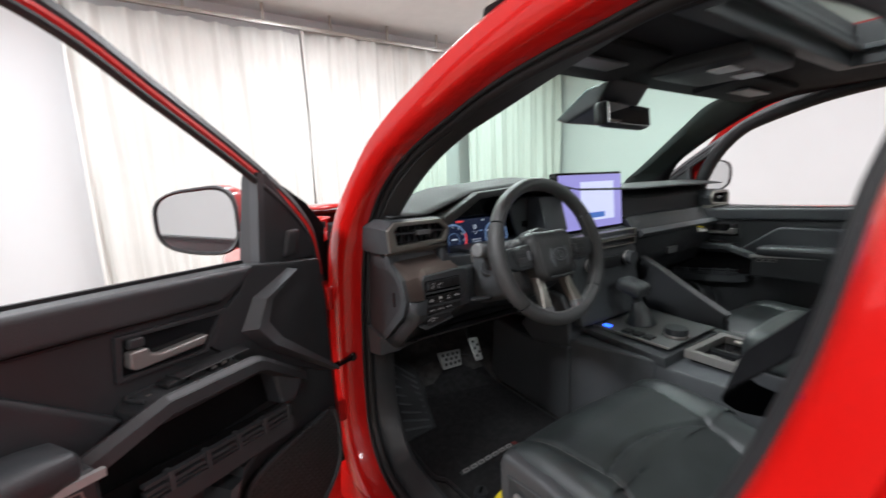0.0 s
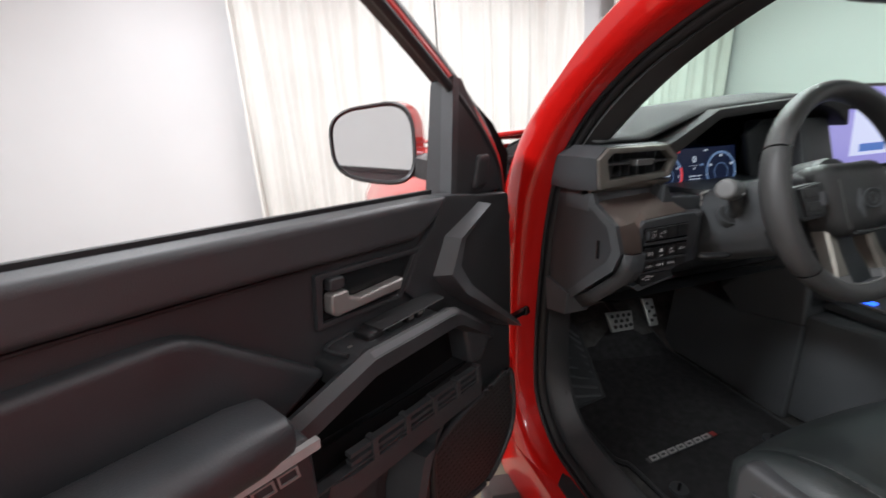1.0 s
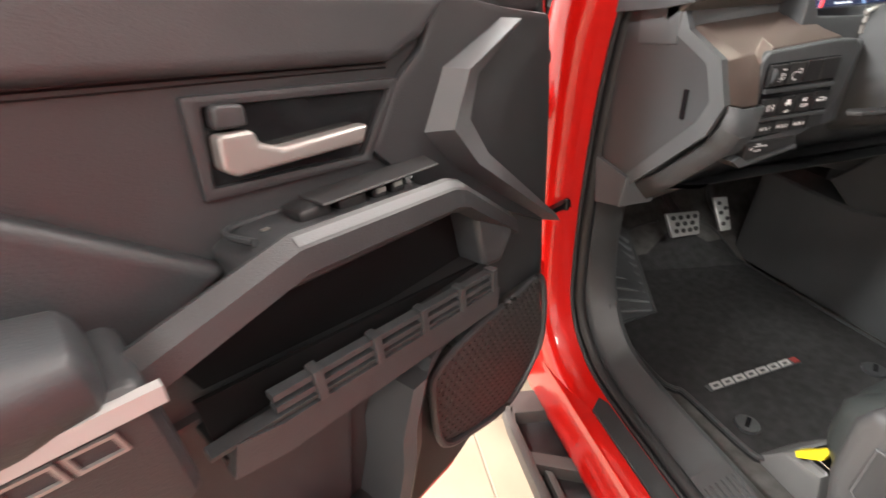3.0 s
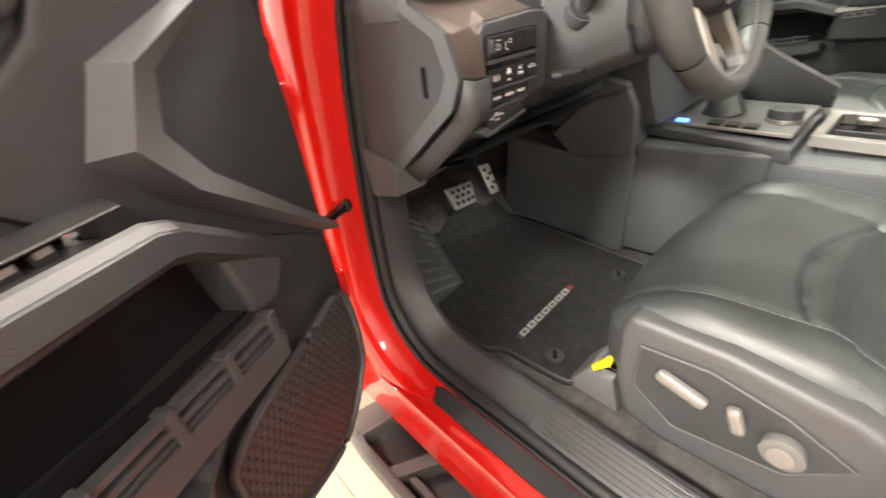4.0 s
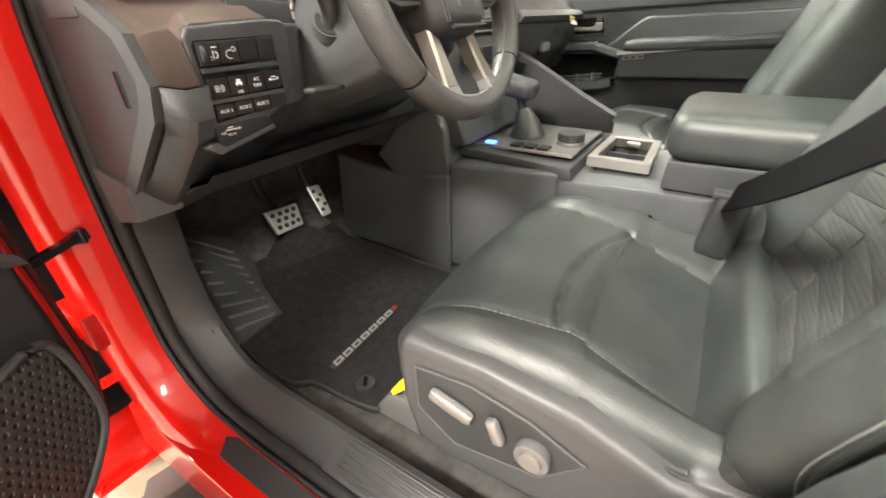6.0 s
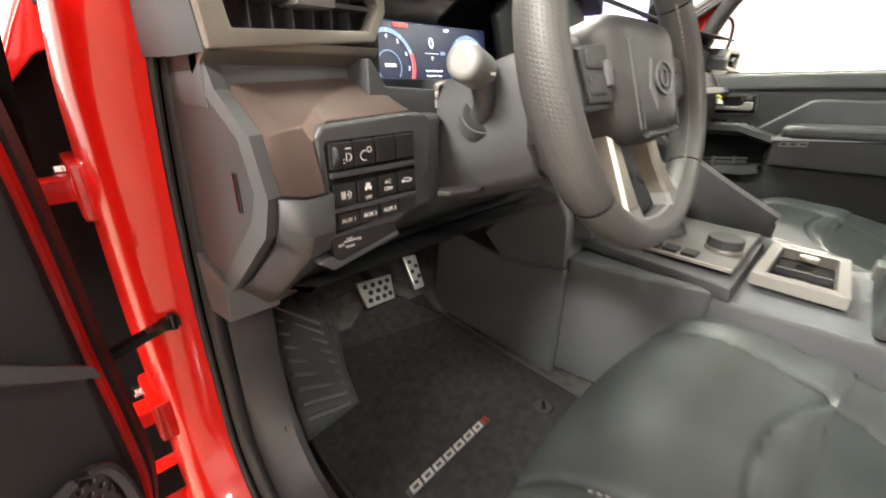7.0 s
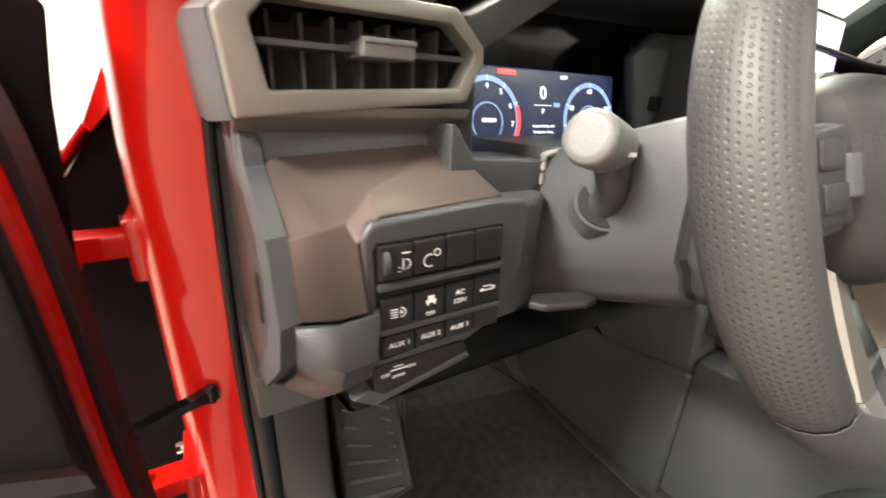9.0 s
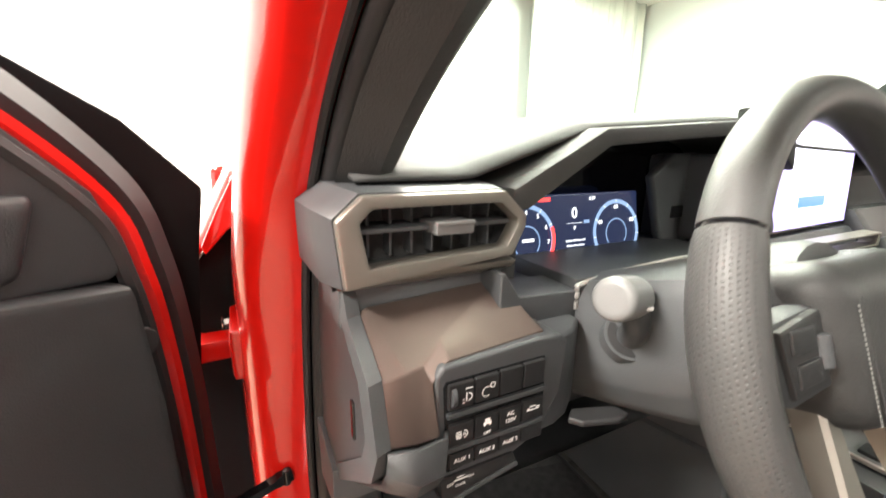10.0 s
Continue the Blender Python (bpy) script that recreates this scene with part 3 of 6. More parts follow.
part("strap_pivot", disc(0.005, 0.020, 12, 0.002, pose(-0.792, 0.822, 0.918)), PIANO, strap)

# load bed, lower body and wheels
for sx in (-1, 1):
    part("bed_side", box(sx * 0.86, sx * 0.92, -3.05, -1.36, 0.62, 1.20, 0.03), RED, body, "red load bed side")
    part("lower_panel", box(sx * 0.70, sx * 0.90, 0.95, 1.06, 0.42, 0.62, 0.02), RED, body)
part("bed_floor", box(-0.86, 0.86, -3.05, -1.36, 0.62, 0.68, 0.01), BLACK, body)
part("bed_head", box(-0.86, 0.86, -1.40, -1.36, 0.62, 1.18, 0.01), RED, body)
part("wheel_well", box(-0.87, -0.62, -2.52, -1.58, 0.66, 0.86, 0.06, 3), BLACK, body)
part("wheel_well", box(0.62, 0.87, -2.52, -1.58, 0.66, 0.86, 0.06, 3), BLACK, body)
part("tailgate", box(-0.86, 0.86, -3.08, -3.03, 0.64, 1.19, 0.02), RED, body)
part("front_panel", box(-0.90, 0.90, 2.26, 2.34, 0.55, 1.20, 0.05, 3), RED, body)
part("front_bumper", box(-0.93, 0.93, 2.28, 2.44, 0.42, 0.66, 0.05, 3), BLACK, body, "black front bumper")
part("chassis_rail", box(-0.52, -0.40, -3.0, 2.28, 0.40, 0.52, 0.01), BLACK, body)
part("chassis_rail", box(0.40, 0.52, -3.0, 2.28, 0.40, 0.52, 0.01), BLACK, body)
for wx in (-0.80, 0.80):
    for wy in (1.62, -2.05):
        wm = pose(wx, wy, 0.40, 0, 90, 0)
        wh = part("wheel", disc(0.25, 0.20, 32, 0.02, wm), SILVER, body, "satin alloy wheel")
        rings = []
        for r, h in ((0.25, 0.12), (0.37, 0.125), (0.398, 0.10), (0.400, 0.0), (0.398, -0.10), (0.37, -0.125), (0.25, -0.12)):
            rings.append([wm @ Vector((r * math.cos(2 * math.pi * k / 48), r * math.sin(2 * math.pi * k / 48), h)) for k in range(48)])
        part("tyre", loft(rings + [rings[0]], False), RUBBER, wh, "black rubber tyre")
        part("hub_cap", disc(0.06, 0.25, 20, 0.01, wm), DARK, wh)
        part("axle", box(min(0, wx), max(0, wx), wy - 0.05, wy + 0.05, 0.35, 0.45, 0.02), BLACK, body)

# running board
step = thing("running_board", pose(0, 0, 0), "dark grey plastic running board with cut-out treads", "running board")
part("outer_rail", prism([(-0.905, -1.0), (-0.885, -1.0), (-0.885, 0.80), (-0.87, 0.85), (-0.90, 0.85), (-0.905, 0.80)], 0.40, 0.445, "z", 0.006), ROADDARK, step)
part("inner_rail", box(-0.80, -0.782, -1.0, 0.84, 0.40, 0.445, 0.006), ROADDARK, step)
part("end_cap", prism([(-0.90, 0.82), (-0.78, 0.80), (-0.78, 0.86), (-0.86, 0.875)], 0.40, 0.445, "z", 0.006), ROADDARK, step)
part("tread_tray", box(-0.89, -0.79, -1.0, 0.84, 0.40, 0.408), BLACK, step)
for k in range(9):
    yy = 0.70 - k * 0.19
    part("tread_rib", prism([(-0.89, yy), (-0.79, yy - 0.05), (-0.79, yy - 0.02), (-0.89, yy + 0.03)], 0.405, 0.442, "z", 0.004), ROADDARK, step)
    part("tread_pad", prism([(-0.872, yy - 0.10), (-0.858, yy - 0.11), (-0.858, yy - 0.02), (-0.872, yy - 0.012)], 0.405, 0.435, "z", 0.003), ROADDARK, step)

# ---- dashboard ----
dash = thing("dashboard", pose(0, 0, 0), "black and grey truck dashboard with bronze trim and digital gauges", "dashboard")
# main upper body: a sheet along x from the section (y, z)
part("upper_pad", prism([(0.72, 1.15), (0.72, 1.255), (0.78, 1.285), (0.95, 1.30), (1.05, 1.25), (1.05, 1.05), (0.85, 1.05)], -0.10, 0.83, "x", 0.012), SOFT, dash, "soft black dash top")
part("left_pad", prism([(0.70, 1.15), (0.70, 1.25), (0.78, 1.275), (0.92, 1.29), (1.05, 1.25), (1.05, 1.05), (0.85, 1.05)], -0.735, -0.57, "x", 0.012), SOFT, dash, "soft black dash top")
for k in range(2):
    part("defrost_slot", sweep([Vector((-0.703 + 0.004 * k, 0.740 + 0.016 * k, 1.2655 + 0.003 * k)), Vector((-0.598 + 0.004 * k, 0.806 + 0.016 * k, 1.2815 + 0.003 * k))], [(-0.0022, 0.002), (0.0022, 0.002), (0.0022, -0.003), (-0.0022, -0.003)], (0.55, -0.83, 0)), PIANO, dash)
grl = box(-0.72, -0.66, 0.86, 0.93, 1.285, 1.290, 0.002)
for k in range(8):
    grl = join(grl, box(-0.718, -0.662, 0.865 + k * 0.008, 0.868 + k * 0.008, 1.290, 1.2925))
part("speaker_grille", grl, BLACK, dash, "black slotted tweeter grille")
# one soft skin over the dash top, rising over the gauges


def top_at(s, t):
    x, y = -0.735 + 1.555 * s, 0.690 + 0.335 * t
    z = 1.272
    for x0, x1, dz in ((-0.635, -0.50, 0.044), (-0.50, -0.25, 0.018), (-0.25, -0.10, -0.030), (-0.10, 0.20, -0.010)):
        z += dz * max(0.0, min(1.0, (x - x0) / (x1 - x0)))
    return (x, y, z + 0.022 * math.sin(t * math.pi * 0.75) - 0.030 * t * t)


skin = part("dash_skin", grid_sheet(90, 10, top_at), SOFT, dash, "soft grained dash top", angle=60)
skin.modifiers.new("thick", "SOLIDIFY").thickness = 0.004
# instrument hood
hoodp = [(-0.612, 1.240), (-0.606, 1.262), (-0.505, 1.314), (-0.25, 1.332), (-0.17, 1.312), (-0.16, 1.27), (-0.205, 1.300), (-0.26, 1.315), (-0.497, 1.298), (-0.590, 1.243)]
part("instrument_hood", prism(hoodp, 0.665, 0.90, "y", 0.005), SOFT, dash, "grey instrument hood")
part("hood_lining", prism([(-0.60, 1.14), (-0.585, 1.24), (-0.475, 1.300), (-0.20, 1.308), (-0.16, 1.27), (-0.16, 1.14)], 0.80, 0.83, "y"), PIANO, dash)
part("hood_side", prism([(0.69, 1.29), (0.66, 1.19), (0.80, 1.16), (0.80, 1.29)], -0.27, -0.18, "x", 0.01), DARK, dash)
sd = part("hood_cheek", prism([(-0.338, 1.262), (-0.300, 1.290), (-0.245, 1.292), (-0.245, 1.160), (-0.300, 1.160)], 0.738, 0.752, "y", 0.006, 3), DARK, dash, "grey cheek beside the gauges")
part("cheek_slot", box(-0.292, -0.258, 0.7355, 0.740, 1.205, 1.222, 0.003), PIANO, sd)
part("cluster_shelf", prism([(0.66, 1.150), (0.66, 1.166), (0.79, 1.156), (0.79, 1.14)], -0.60, -0.540, "x", 0.003), DARK, dash)
part("cluster_shelf", prism([(0.652, 1.164), (0.652, 1.178), (0.79, 1.176), (0.79, 1.155)], -0.540, -0.28, "x", 0.003), DARK, dash)
part("shelf_edge", tube([(-0.540, 0.650, 1.150), (-0.540, 0.650, 1.166), (-0.530, 0.651, 1.174), (-0.43, 0.652, 1.181), (-0.30, 0.655, 1.182)], 0.0026, 8, 24), SATIN, dash, "pale edge round the column opening")
CL = pose(-0.458, 0.755, 1.195, -10, 0, 0)
scr_bm = box(-0.150, 0.122, -0.003, 0.012, -0.047, 0.047, 0.003, 2, CL)
SCREEN = glow("cluster_screen", (0.012, 0.02, 0.06), 0.55)
cluster = part("gauge_screen", scr_bm, SCREEN, dash, "wide digital gauge screen, lit dark blue")
LIT = glow("screen_white", (0.80, 0.88, 1.0), 0.75)
LITB = glow("screen_blue", (0.10, 0.25, 0.75), 0.8)
LITR = glow("screen_red", (0.9, 0.06, 0.06), 1.0)
LITG = glow("screen_arc", (0.20, 0.32, 0.55), 0.7)
UPR = pose(0, 0, 0, 90, 0, 0)


def arc(r0, r1, a0, a1, cx, cz, n=28, y0=-0.0045, y1=-0.003):
    bm = bmesh.new()
    pts = [radians(a0 + (a1 - a0) * k / n) for k in range(n + 1)]
    for k in range(n):
        q = [(r0, pts[k]), (r1, pts[k]), (r1, pts[k + 1]), (r0, pts[k + 1])]
        bm.faces.new([bm.verts.new((cx + r * math.cos(a), y0, cz + r * math.sin(a))) for r, a in q])
    bmesh.ops.remove_doubles(bm, verts=bm.verts, dist=1e-6)
    return bm


for cx, nums in ((-0.064, "012345678"), (0.080, ("20", "40", "60", "80", "100"))):
    b = arc(0.036, 0.041, -40, 220, cx, -0.004)
    b.transform(CL)
    part("dial_ring", b, LITG, cluster, "pale blue gauge ring", smooth=False)
    b = arc(0.0175, 0.019, -40, 220, cx, -0.006)
    b.transform(CL)
    part("dial_ring", b, LITG, cluster, smooth=False)
    for k in range(41):
        a = 220 - 260 * k / 40
        b = arc(0.038 if k % 5 else 0.036, 0.041, a - 0.5, a + 0.5, cx, -0.004, 1, -0.0052)
        if k % 5 == 0:
            b.transform(CL)
            part("dial_tick", b, LIT, cluster, smooth=False)
        else:
            b.free()
    for k, ch in enumerate(nums):
        a = radians(220 - 260 * k / (len(nums) - 1))
        letters(ch, 0.0075, CL @ pose(cx + 0.0315 * math.cos(a), -0.0046, -0.004 + 0.0315 * math.sin(a)) @ UPR, LIT, cluster, name="dial_number")
b = arc(0.036, 0.041, -40, 20, -0.064, -0.004, y0=-0.0055)
b.transform(CL)
part("red_zone", b, LITR, cluster, smooth=False)
b = arc(0.030, 0.041, 182, 186, -0.064, -0.004, 2, -0.006)
b.transform(CL)
part("needle", b, LIT, cluster, smooth=False)
for x0, x1, z0, z1, mm, nm in ((-0.070, -0.054, -0.006, -0.0025, LIT, "engine_mark"), (-0.050, -0.028, 0.039, 0.0435, LITR, "warning_mark"), (-0.016, 0.018, -0.037, -0.029, LITB, "menu_bar"), (-0.080, -0.042, -0.0445, -0.0435, LIT, "fuel_bar"),
                               (0.042, 0.080, -0.0445, -0.0435, LIT, "fuel_bar"), (-0.012, 0.012, 0.011, 0.0115, LIT, "divider"), (0.016, 0.024, 0.010, 0.014, LITG, "lane_mark")):
    part(nm, box(x0 + (0.009 if x0 > -0.04 else 0), x1 + (0.009 if x0 > -0.04 else 0), -0.0048, -0.0035, z0, z1, m=CL), mm, cluster, smooth=False)
for body_text, size, x, z in (("0", 0.019, 0.0, 0.023), ("P", 0.007, 0.0, 0.005), ("6:59", 0.0058, 0.030, 0.040), ("Vehicle Will Turn OFF", 0.0034, 0.001, -0.010), ("If Parked for 1 Hour.", 0.0034, 0.001, -0.0160), ("Perform Auto OFF?", 0.0034, 0.001, -0.022), ("YES", 0.0042, 0.001, -0.033), ("NO", 0.0042, 0.001, -0.0415)):
    letters(body_text, size, CL @ pose(x + 0.009, -0.0046, z) @ UPR, LIT, cluster, name="screen_writing")

# left vent pod
VO = [(-0.752, 1.196), (-0.612, 1.208), (-0.600, 1.232), (-0.600, 1.242), (-0.622, 1.262), (-0.738, 1.262), (-0.757, 1.245)]
VI = [(-0.734, 1.2105), (-0.618, 1.2165), (-0.6085, 1.233), (-0.6085, 1.238), (-0.626, 1.2525), (-0.731, 1.2525), (-0.7405, 1.243)]


def vent(side, ysh=0.0):
    q = flip if side > 0 else (lambda bm: bm)
    def pod_ring(grow, left, y):
        return [(a - grow - left if a < -0.7 else a + grow, y + ysh, b + (grow if b > 1.23 else -grow)) for a, b in VO]
    part("vent_pod", q(loft([[(a, 0.664 + ysh, b) for a, b in VI], pod_ring(0.001, 0.0, 0.663), pod_ring(0.004, 0.006, 0.700), pod_ring(0.004, 0.010, 0.80)], False)), DARK, dash, "grey chamfered vent housing", angle=20)
    part("vent_chin", q(prism([(0.657, 1.2035), (0.662, 1.197), (0.705, 1.176), (0.705, 1.205)], -0.752, -0.606, "x", 0.002)), BEZEL, dash, "satin champagne vent lip")
    bz = part("vent_bezel", q(ring_prism(VO, VI, 0.655 + ysh, 0.672 + ysh, "y", 0.003)), BEZEL, dash, "satin champagne vent bezel")
    part("vent_back", q(box(-0.745, -0.60, 0.745 + ysh, 0.76 + ysh, 1.20, 1.26)), PIANO, bz)
    part("vent_slat", q(box(-0.738, -0.608, 0.668 + ysh, 0.70 + ysh, 1.2327, 1.2363, 0.001)), DARK, bz)
    for k in range(7):
        xx = -0.728 + k * 0.018
        part("vent_vane", q(box(xx, xx + 0.0018, 0.684 + ysh, 0.735 + ysh, 1.211, 1.252)), SHROUD, bz)
    part("vent_tab", q(join(box(-0.683, -0.650, 0.655 + ysh, 0.69 + ysh, 1.230, 1.2395, 0.002), box(-0.683, -0.650, 0.6535 + ysh, 0.662 + ysh, 1.2375, 1.2405, 0.001))), GREY, bz, "grey vent thumb tab")


vent(-1)
# dash left end: grey shoulder beside the vent and the side cover
part("recess", prism([(-0.752, 1.155), (-0.603, 1.160), (-0.603, 1.205), (-0.752, 1.205)], 0.682, 0.75, "y", 0.003), SHROUD, dash)
part("fascia", prism([(-0.626, 1.1945), (-0.6215, 1.1945), (-0.606, 1.172), (-0.5385, 1.168), (-0.5385, 1.062), (-0.626, 1.062)], 0.650, 0.70, "y", 0.003, 3), DARK, dash, "smooth grey fascia beside the gauges")
# bronze panel: top shelf, raised lip over the switches, front face and narrow left face
bro = bmesh.new()
pts = {"a": (-0.732, 0.678, 1.174), "b": (-0.607, 0.682, 1.180), "r": (-0.603, 0.642, 1.160), "c": (-0.690, 0.633, 1.1575), "s": (-0.707, 0.6235, 1.1450), "m": (-0.7205, 0.6215, 1.1435), "R": (-0.601, 0.622, 1.1525), "C": (-0.690, 0.6175, 1.1485),
       "S": (-0.7035, 0.6155, 1.1345), "F": (-0.7005, 0.6085, 1.0955), "l": (-0.718, 0.6085, 1.0950), "L": (-0.740, 0.6065, 1.1005), "M": (-0.740, 0.623, 1.1400), "A": (-0.741, 0.676, 1.1690)}
vv = {k: bro.verts.new(p) for k, p in pts.items()}
for fc in ("abrcsm", "rRCc", "cCSs", "msSFl", "mlLM", "amMA"):
    bro.faces.new([vv[c] for c in fc])
bo = part("bronze_panel", bro, BROWN, dash, "satin bronze trim panel", angle=12)
bs = bo.modifiers.new("thick", "SOLIDIFY")
bs.thickness, bs.offset = 0.004, -1
bb = bo.modifiers.new("round", "BEVEL")
bb.width, bb.segments, bb.limit_method, bb.angle_limit, bb.harden_normals = 0.0016, 2, "ANGLE", radians(14), True
# grey cover below the bronze, wrapping back under the dash
cov = strip([[(-0.741, 0.606, 1.1000), (-0.718, 0.608, 1.0940), (-0.698, 0.6085, 1.0945), (-0.692, 0.625, 1.096)],
             [(-0.740, 0.613, 1.078), (-0.717, 0.607, 1.066), (-0.700, 0.6085, 1.066), (-0.690, 0.625, 1.07)],
             [(-0.738, 0.628, 1.058), (-0.716, 0.618, 1.046), (-0.701, 0.620, 1.047), (-0.688, 0.635, 1.05)],
             [(-0.738, 0.690, 1.006), (-0.714, 0.690, 0.985), (-0.690, 0.700, 0.985), (-0.58, 0.705, 1.0)],
             [(-0.738, 0.752, 0.966), (-0.712, 0.756, 0.936), (-0.690, 0.760, 0.936), (-0.58, 0.765, 0.95)]])
co_ = part("lower_cover", cov, DARK, dash, "dark grey knee cover", angle=18)
co_.modifiers.new("thick", "SOLIDIFY").thickness = 0.004
part("lower_cover", prism([(0.640, 1.055), (0.70, 1.0), (0.77, 0.945), (0.84, 0.955), (0.84, 1.15), (0.70, 1.15)], -0.738, -0.57, "x", 0.006), DARK, dash, "dark grey knee cover")
# dash end: dark side cover and the paler facet that frames it
EDGE = [(0.700, 1.198), (0.683, 1.165), (0.634, 1.139), (0.619, 1.103), (0.633, 1.079), (0.752, 0.976)]
FACE = [(0.690, 1.200), (0.673, 1.170), (0.623, 1.1425), (0.6065, 1.101), (0.622, 1.068), (0.748, 0.964)]
part("side_cover", prism(EDGE + [(0.80, 0.99), (0.80, 1.198)], -0.7505, -0.734, "x", 0.002), DARK, dash, "dark grey dash side cover with a pull slot")
fb = strip([[(-0.7515, y, z) for y, z in EDGE], [(-0.749, y - 0.004, z) for y, z in FACE], [(-0.738, y, z) for y, z in FACE], [(-0.733, y + 0.02, z) for y, z in FACE]])
part("end_facet", fb, SHROUD, dash, "mid grey facet round the dash end", angle=20)
part("side_slot", box(-0.7525, -0.7500, 0.650, 0.657, 1.080, 1.112, 0.002), PIANO, dash)
# switch panel
SPO = [(-0.7025, 1.138), (-0.696, 1.1465), (-0.612, 1.1510), (-0.590, 1.1500), (-0.580, 1.142), (-0.584, 1.095), (-0.606, 1.062), (-0.640, 1.047), (-0.694, 1.035), (-0.7025, 1.058)]
part("switch_panel", prism(SPO, 0.6145, 0.66, "y", 0.004, 3), DARK, dash, "dark grey switch panel")
part("panel_wing", prism([(-0.604, 0.616), (-0.586, 0.6175), (-0.566, 0.6245), (-0.5445, 0.640), (-0.5445, 0.70), (-0.604, 0.70)], 1.060, 1.146, "z", 0.006, 3), DARK, dash, "dark grey panel turning in to the column")
BL = [(-0.6925, 1.057), (-0.606, 1.065), (-0.6025, 1.069), (-0.6055, 1.1355), (-0.6945, 1.1345), (-0.6965, 1.13)]
part("switch_well", prism(BL, 0.6135, 0.62, "y", 0.0015), PIANO, dash)
SW_M = material("switch_black", (0.012, 0.012, 0.013), 0.45, grain=0.3, grain_scale=1500)


def switch(x, z, w, h):
    return part("switch", box(x - w / 2, x + w / 2, 0.6105, 0.618, z - h / 2, z + h / 2, 0.0012), SW_M, dash)


for r, (z, h, n) in enumerate(((1.1225, 0.0205, 4), (1.0905, 0.0185, 4), (1.0685, 0.0135, 4))):
    for k in range(n):
        switch(-0.6830 + k * 0.0218 + 0.001 * r, z + 0.0004 * k, 0.0205, h)
for z in (1.1075, 1.0785):
    part("switch_rib", box(-0.694, -0.605, 0.6105, 0.617, z - 0.0022, z + 0.0022, 0.0012), DARK, dash)


def legend(text, size, x, z, y=0.6103):
    letters(text, size, pose(x, y, z) @ UPR, WHITEPRINT, dash, 0.0001)


for k in range(3):
    legend("AUX %d" % (k + 1), 0.0050, -0.681 + k * 0.0218, 1.0685 + 0.0004 * k)
legend("AC", 0.0050, -0.6385, 1.0945)
legend("120V", 0.0048, -0.6385, 1.0885)
legend("OFF", 0.0038, -0.6600, 1.0845)
legend("OFF", 0.0034, -0.690, 1.0470, 0.6118)
legend("ON", 0.0034, -0.672, 1.0490, 0.6118)
legend("DOOR", 0.0030, -0.681, 1.0445, 0.6118)


def icon(shapes, x, z, y=0.6103):
    bm = None
    for x0, x1, z0, z1 in shapes:
        b = box(x + x0, x + x1, y - 0.0002, y, z + z0, z + z1)
        bm = b if bm is None else join(bm, b)
    part("icon", bm, WHITEPRINT, dash, smooth=False)


def ring_icon(x, z, r, a0, a1, y=0.6101, w=0.0007):
    b = arc(r - w, r, a0, a1, x, z, 16, y)
    part("icon", b, WHITEPRINT, dash, smooth=False)


ring_icon(-0.6775, 1.121, 0.0032, -90, 90)
icon([(-0.0030, -0.0023, -0.0035, 0.0035), (-0.0035, 0.002, 0.0065, 0.0072), (-0.006, -0.0042, -0.002, -0.0014), (-0.006, -0.0042, -0.0045, -0.0039)], -0.6765, 1.121)
ring_icon(-0.6620, 1.1205, 0.0042, 60, 300)
ring_icon(-0.6570, 1.1250, 0.0024, 0, 360)
icon([(-0.006, -0.0015, 0.0022, 0.0028), (-0.006, -0.0015, 0.0005, 0.0011), (-0.006, -0.0015, -0.0011, -0.0005), (-0.006, -0.0015, -0.0028, -0.0022)], -0.681, 1.0905)
ring_icon(-0.6805, 1.0905, 0.0034, -90, 90)
letters("A", 0.004, pose(-0.6800, 0.6103, 1.0905) @ UPR, WHITEPRINT, dash, 0.0001)
icon([(-0.0022, 0.0022, 0.0015, 0.004), (-0.0035, 0.0035, -0.0008, 0.0012), (-0.003, -0.0016, -0.0022, -0.0008), (0.0016, 0.003, -0.0022, -0.0008)], -0.6600, 1.0930)
icon([(-0.006, 0.006, -0.0012, -0.0004), (-0.0035, 0.003, 0.0018, 0.0025), (-0.0055, -0.003, -0.0004, 0.0008), (0.003, 0.0065, 0.0004, 0.0012)], -0.6170, 1.0925)
icon([(-0.006, 0.006, -0.0008, 0.0), (-0.0035, 0.003, 0.0016, 0.0023)], -0.681, 1.0500, 0.6118)
part("dimmer_wheel", disc(0.009, 0.004, 20, 0.001, pose(-0.6895, 0.6155, 1.1225, 0, 90, 0)), DARK, dash)
part("lower_switch_bar", prism([(-0.697, 1.036), (-0.69, 1.033), (-0.628, 1.046), (-0.632, 1.055), (-0.698, 1.0545)], 0.612, 0.66, "y", 0.002), SW_M, dash, "black lower switch strip")
part("release_lip", prism([(-0.712, 1.036), (-0.698, 1.026), (-0.625, 1.040), (-0.628, 1.046), (-0.69, 1.033), (-0.70, 1.040)], 0.612, 0.67, "y", 0.002), DARK, dash)
# knee bolster between the switch panel and the column
part("knee_bolster", prism([(0.655, 1.155), (0.658, 1.06), (0.69, 1.01), (0.78, 0.965), (0.90, 0.98), (0.90, 1.16)], -0.60, -0.26, "x", 0.012), DARK, dash, "dark grey knee bolster")
part("lower_edge", prism([(0.66, 0.99), (0.64, 1.0), (0.78, 0.93), (0.80, 0.945)], -0.70, -0.25, "x", 0.004), BLACK, dash)
part("under_dash", prism([(0.74, 0.97), (0.86, 0.90), (1.02, 0.94), (1.02, 1.05), (0.74, 1.05)], -0.69, 0.70, "x", 0.01), BLACK, dash)
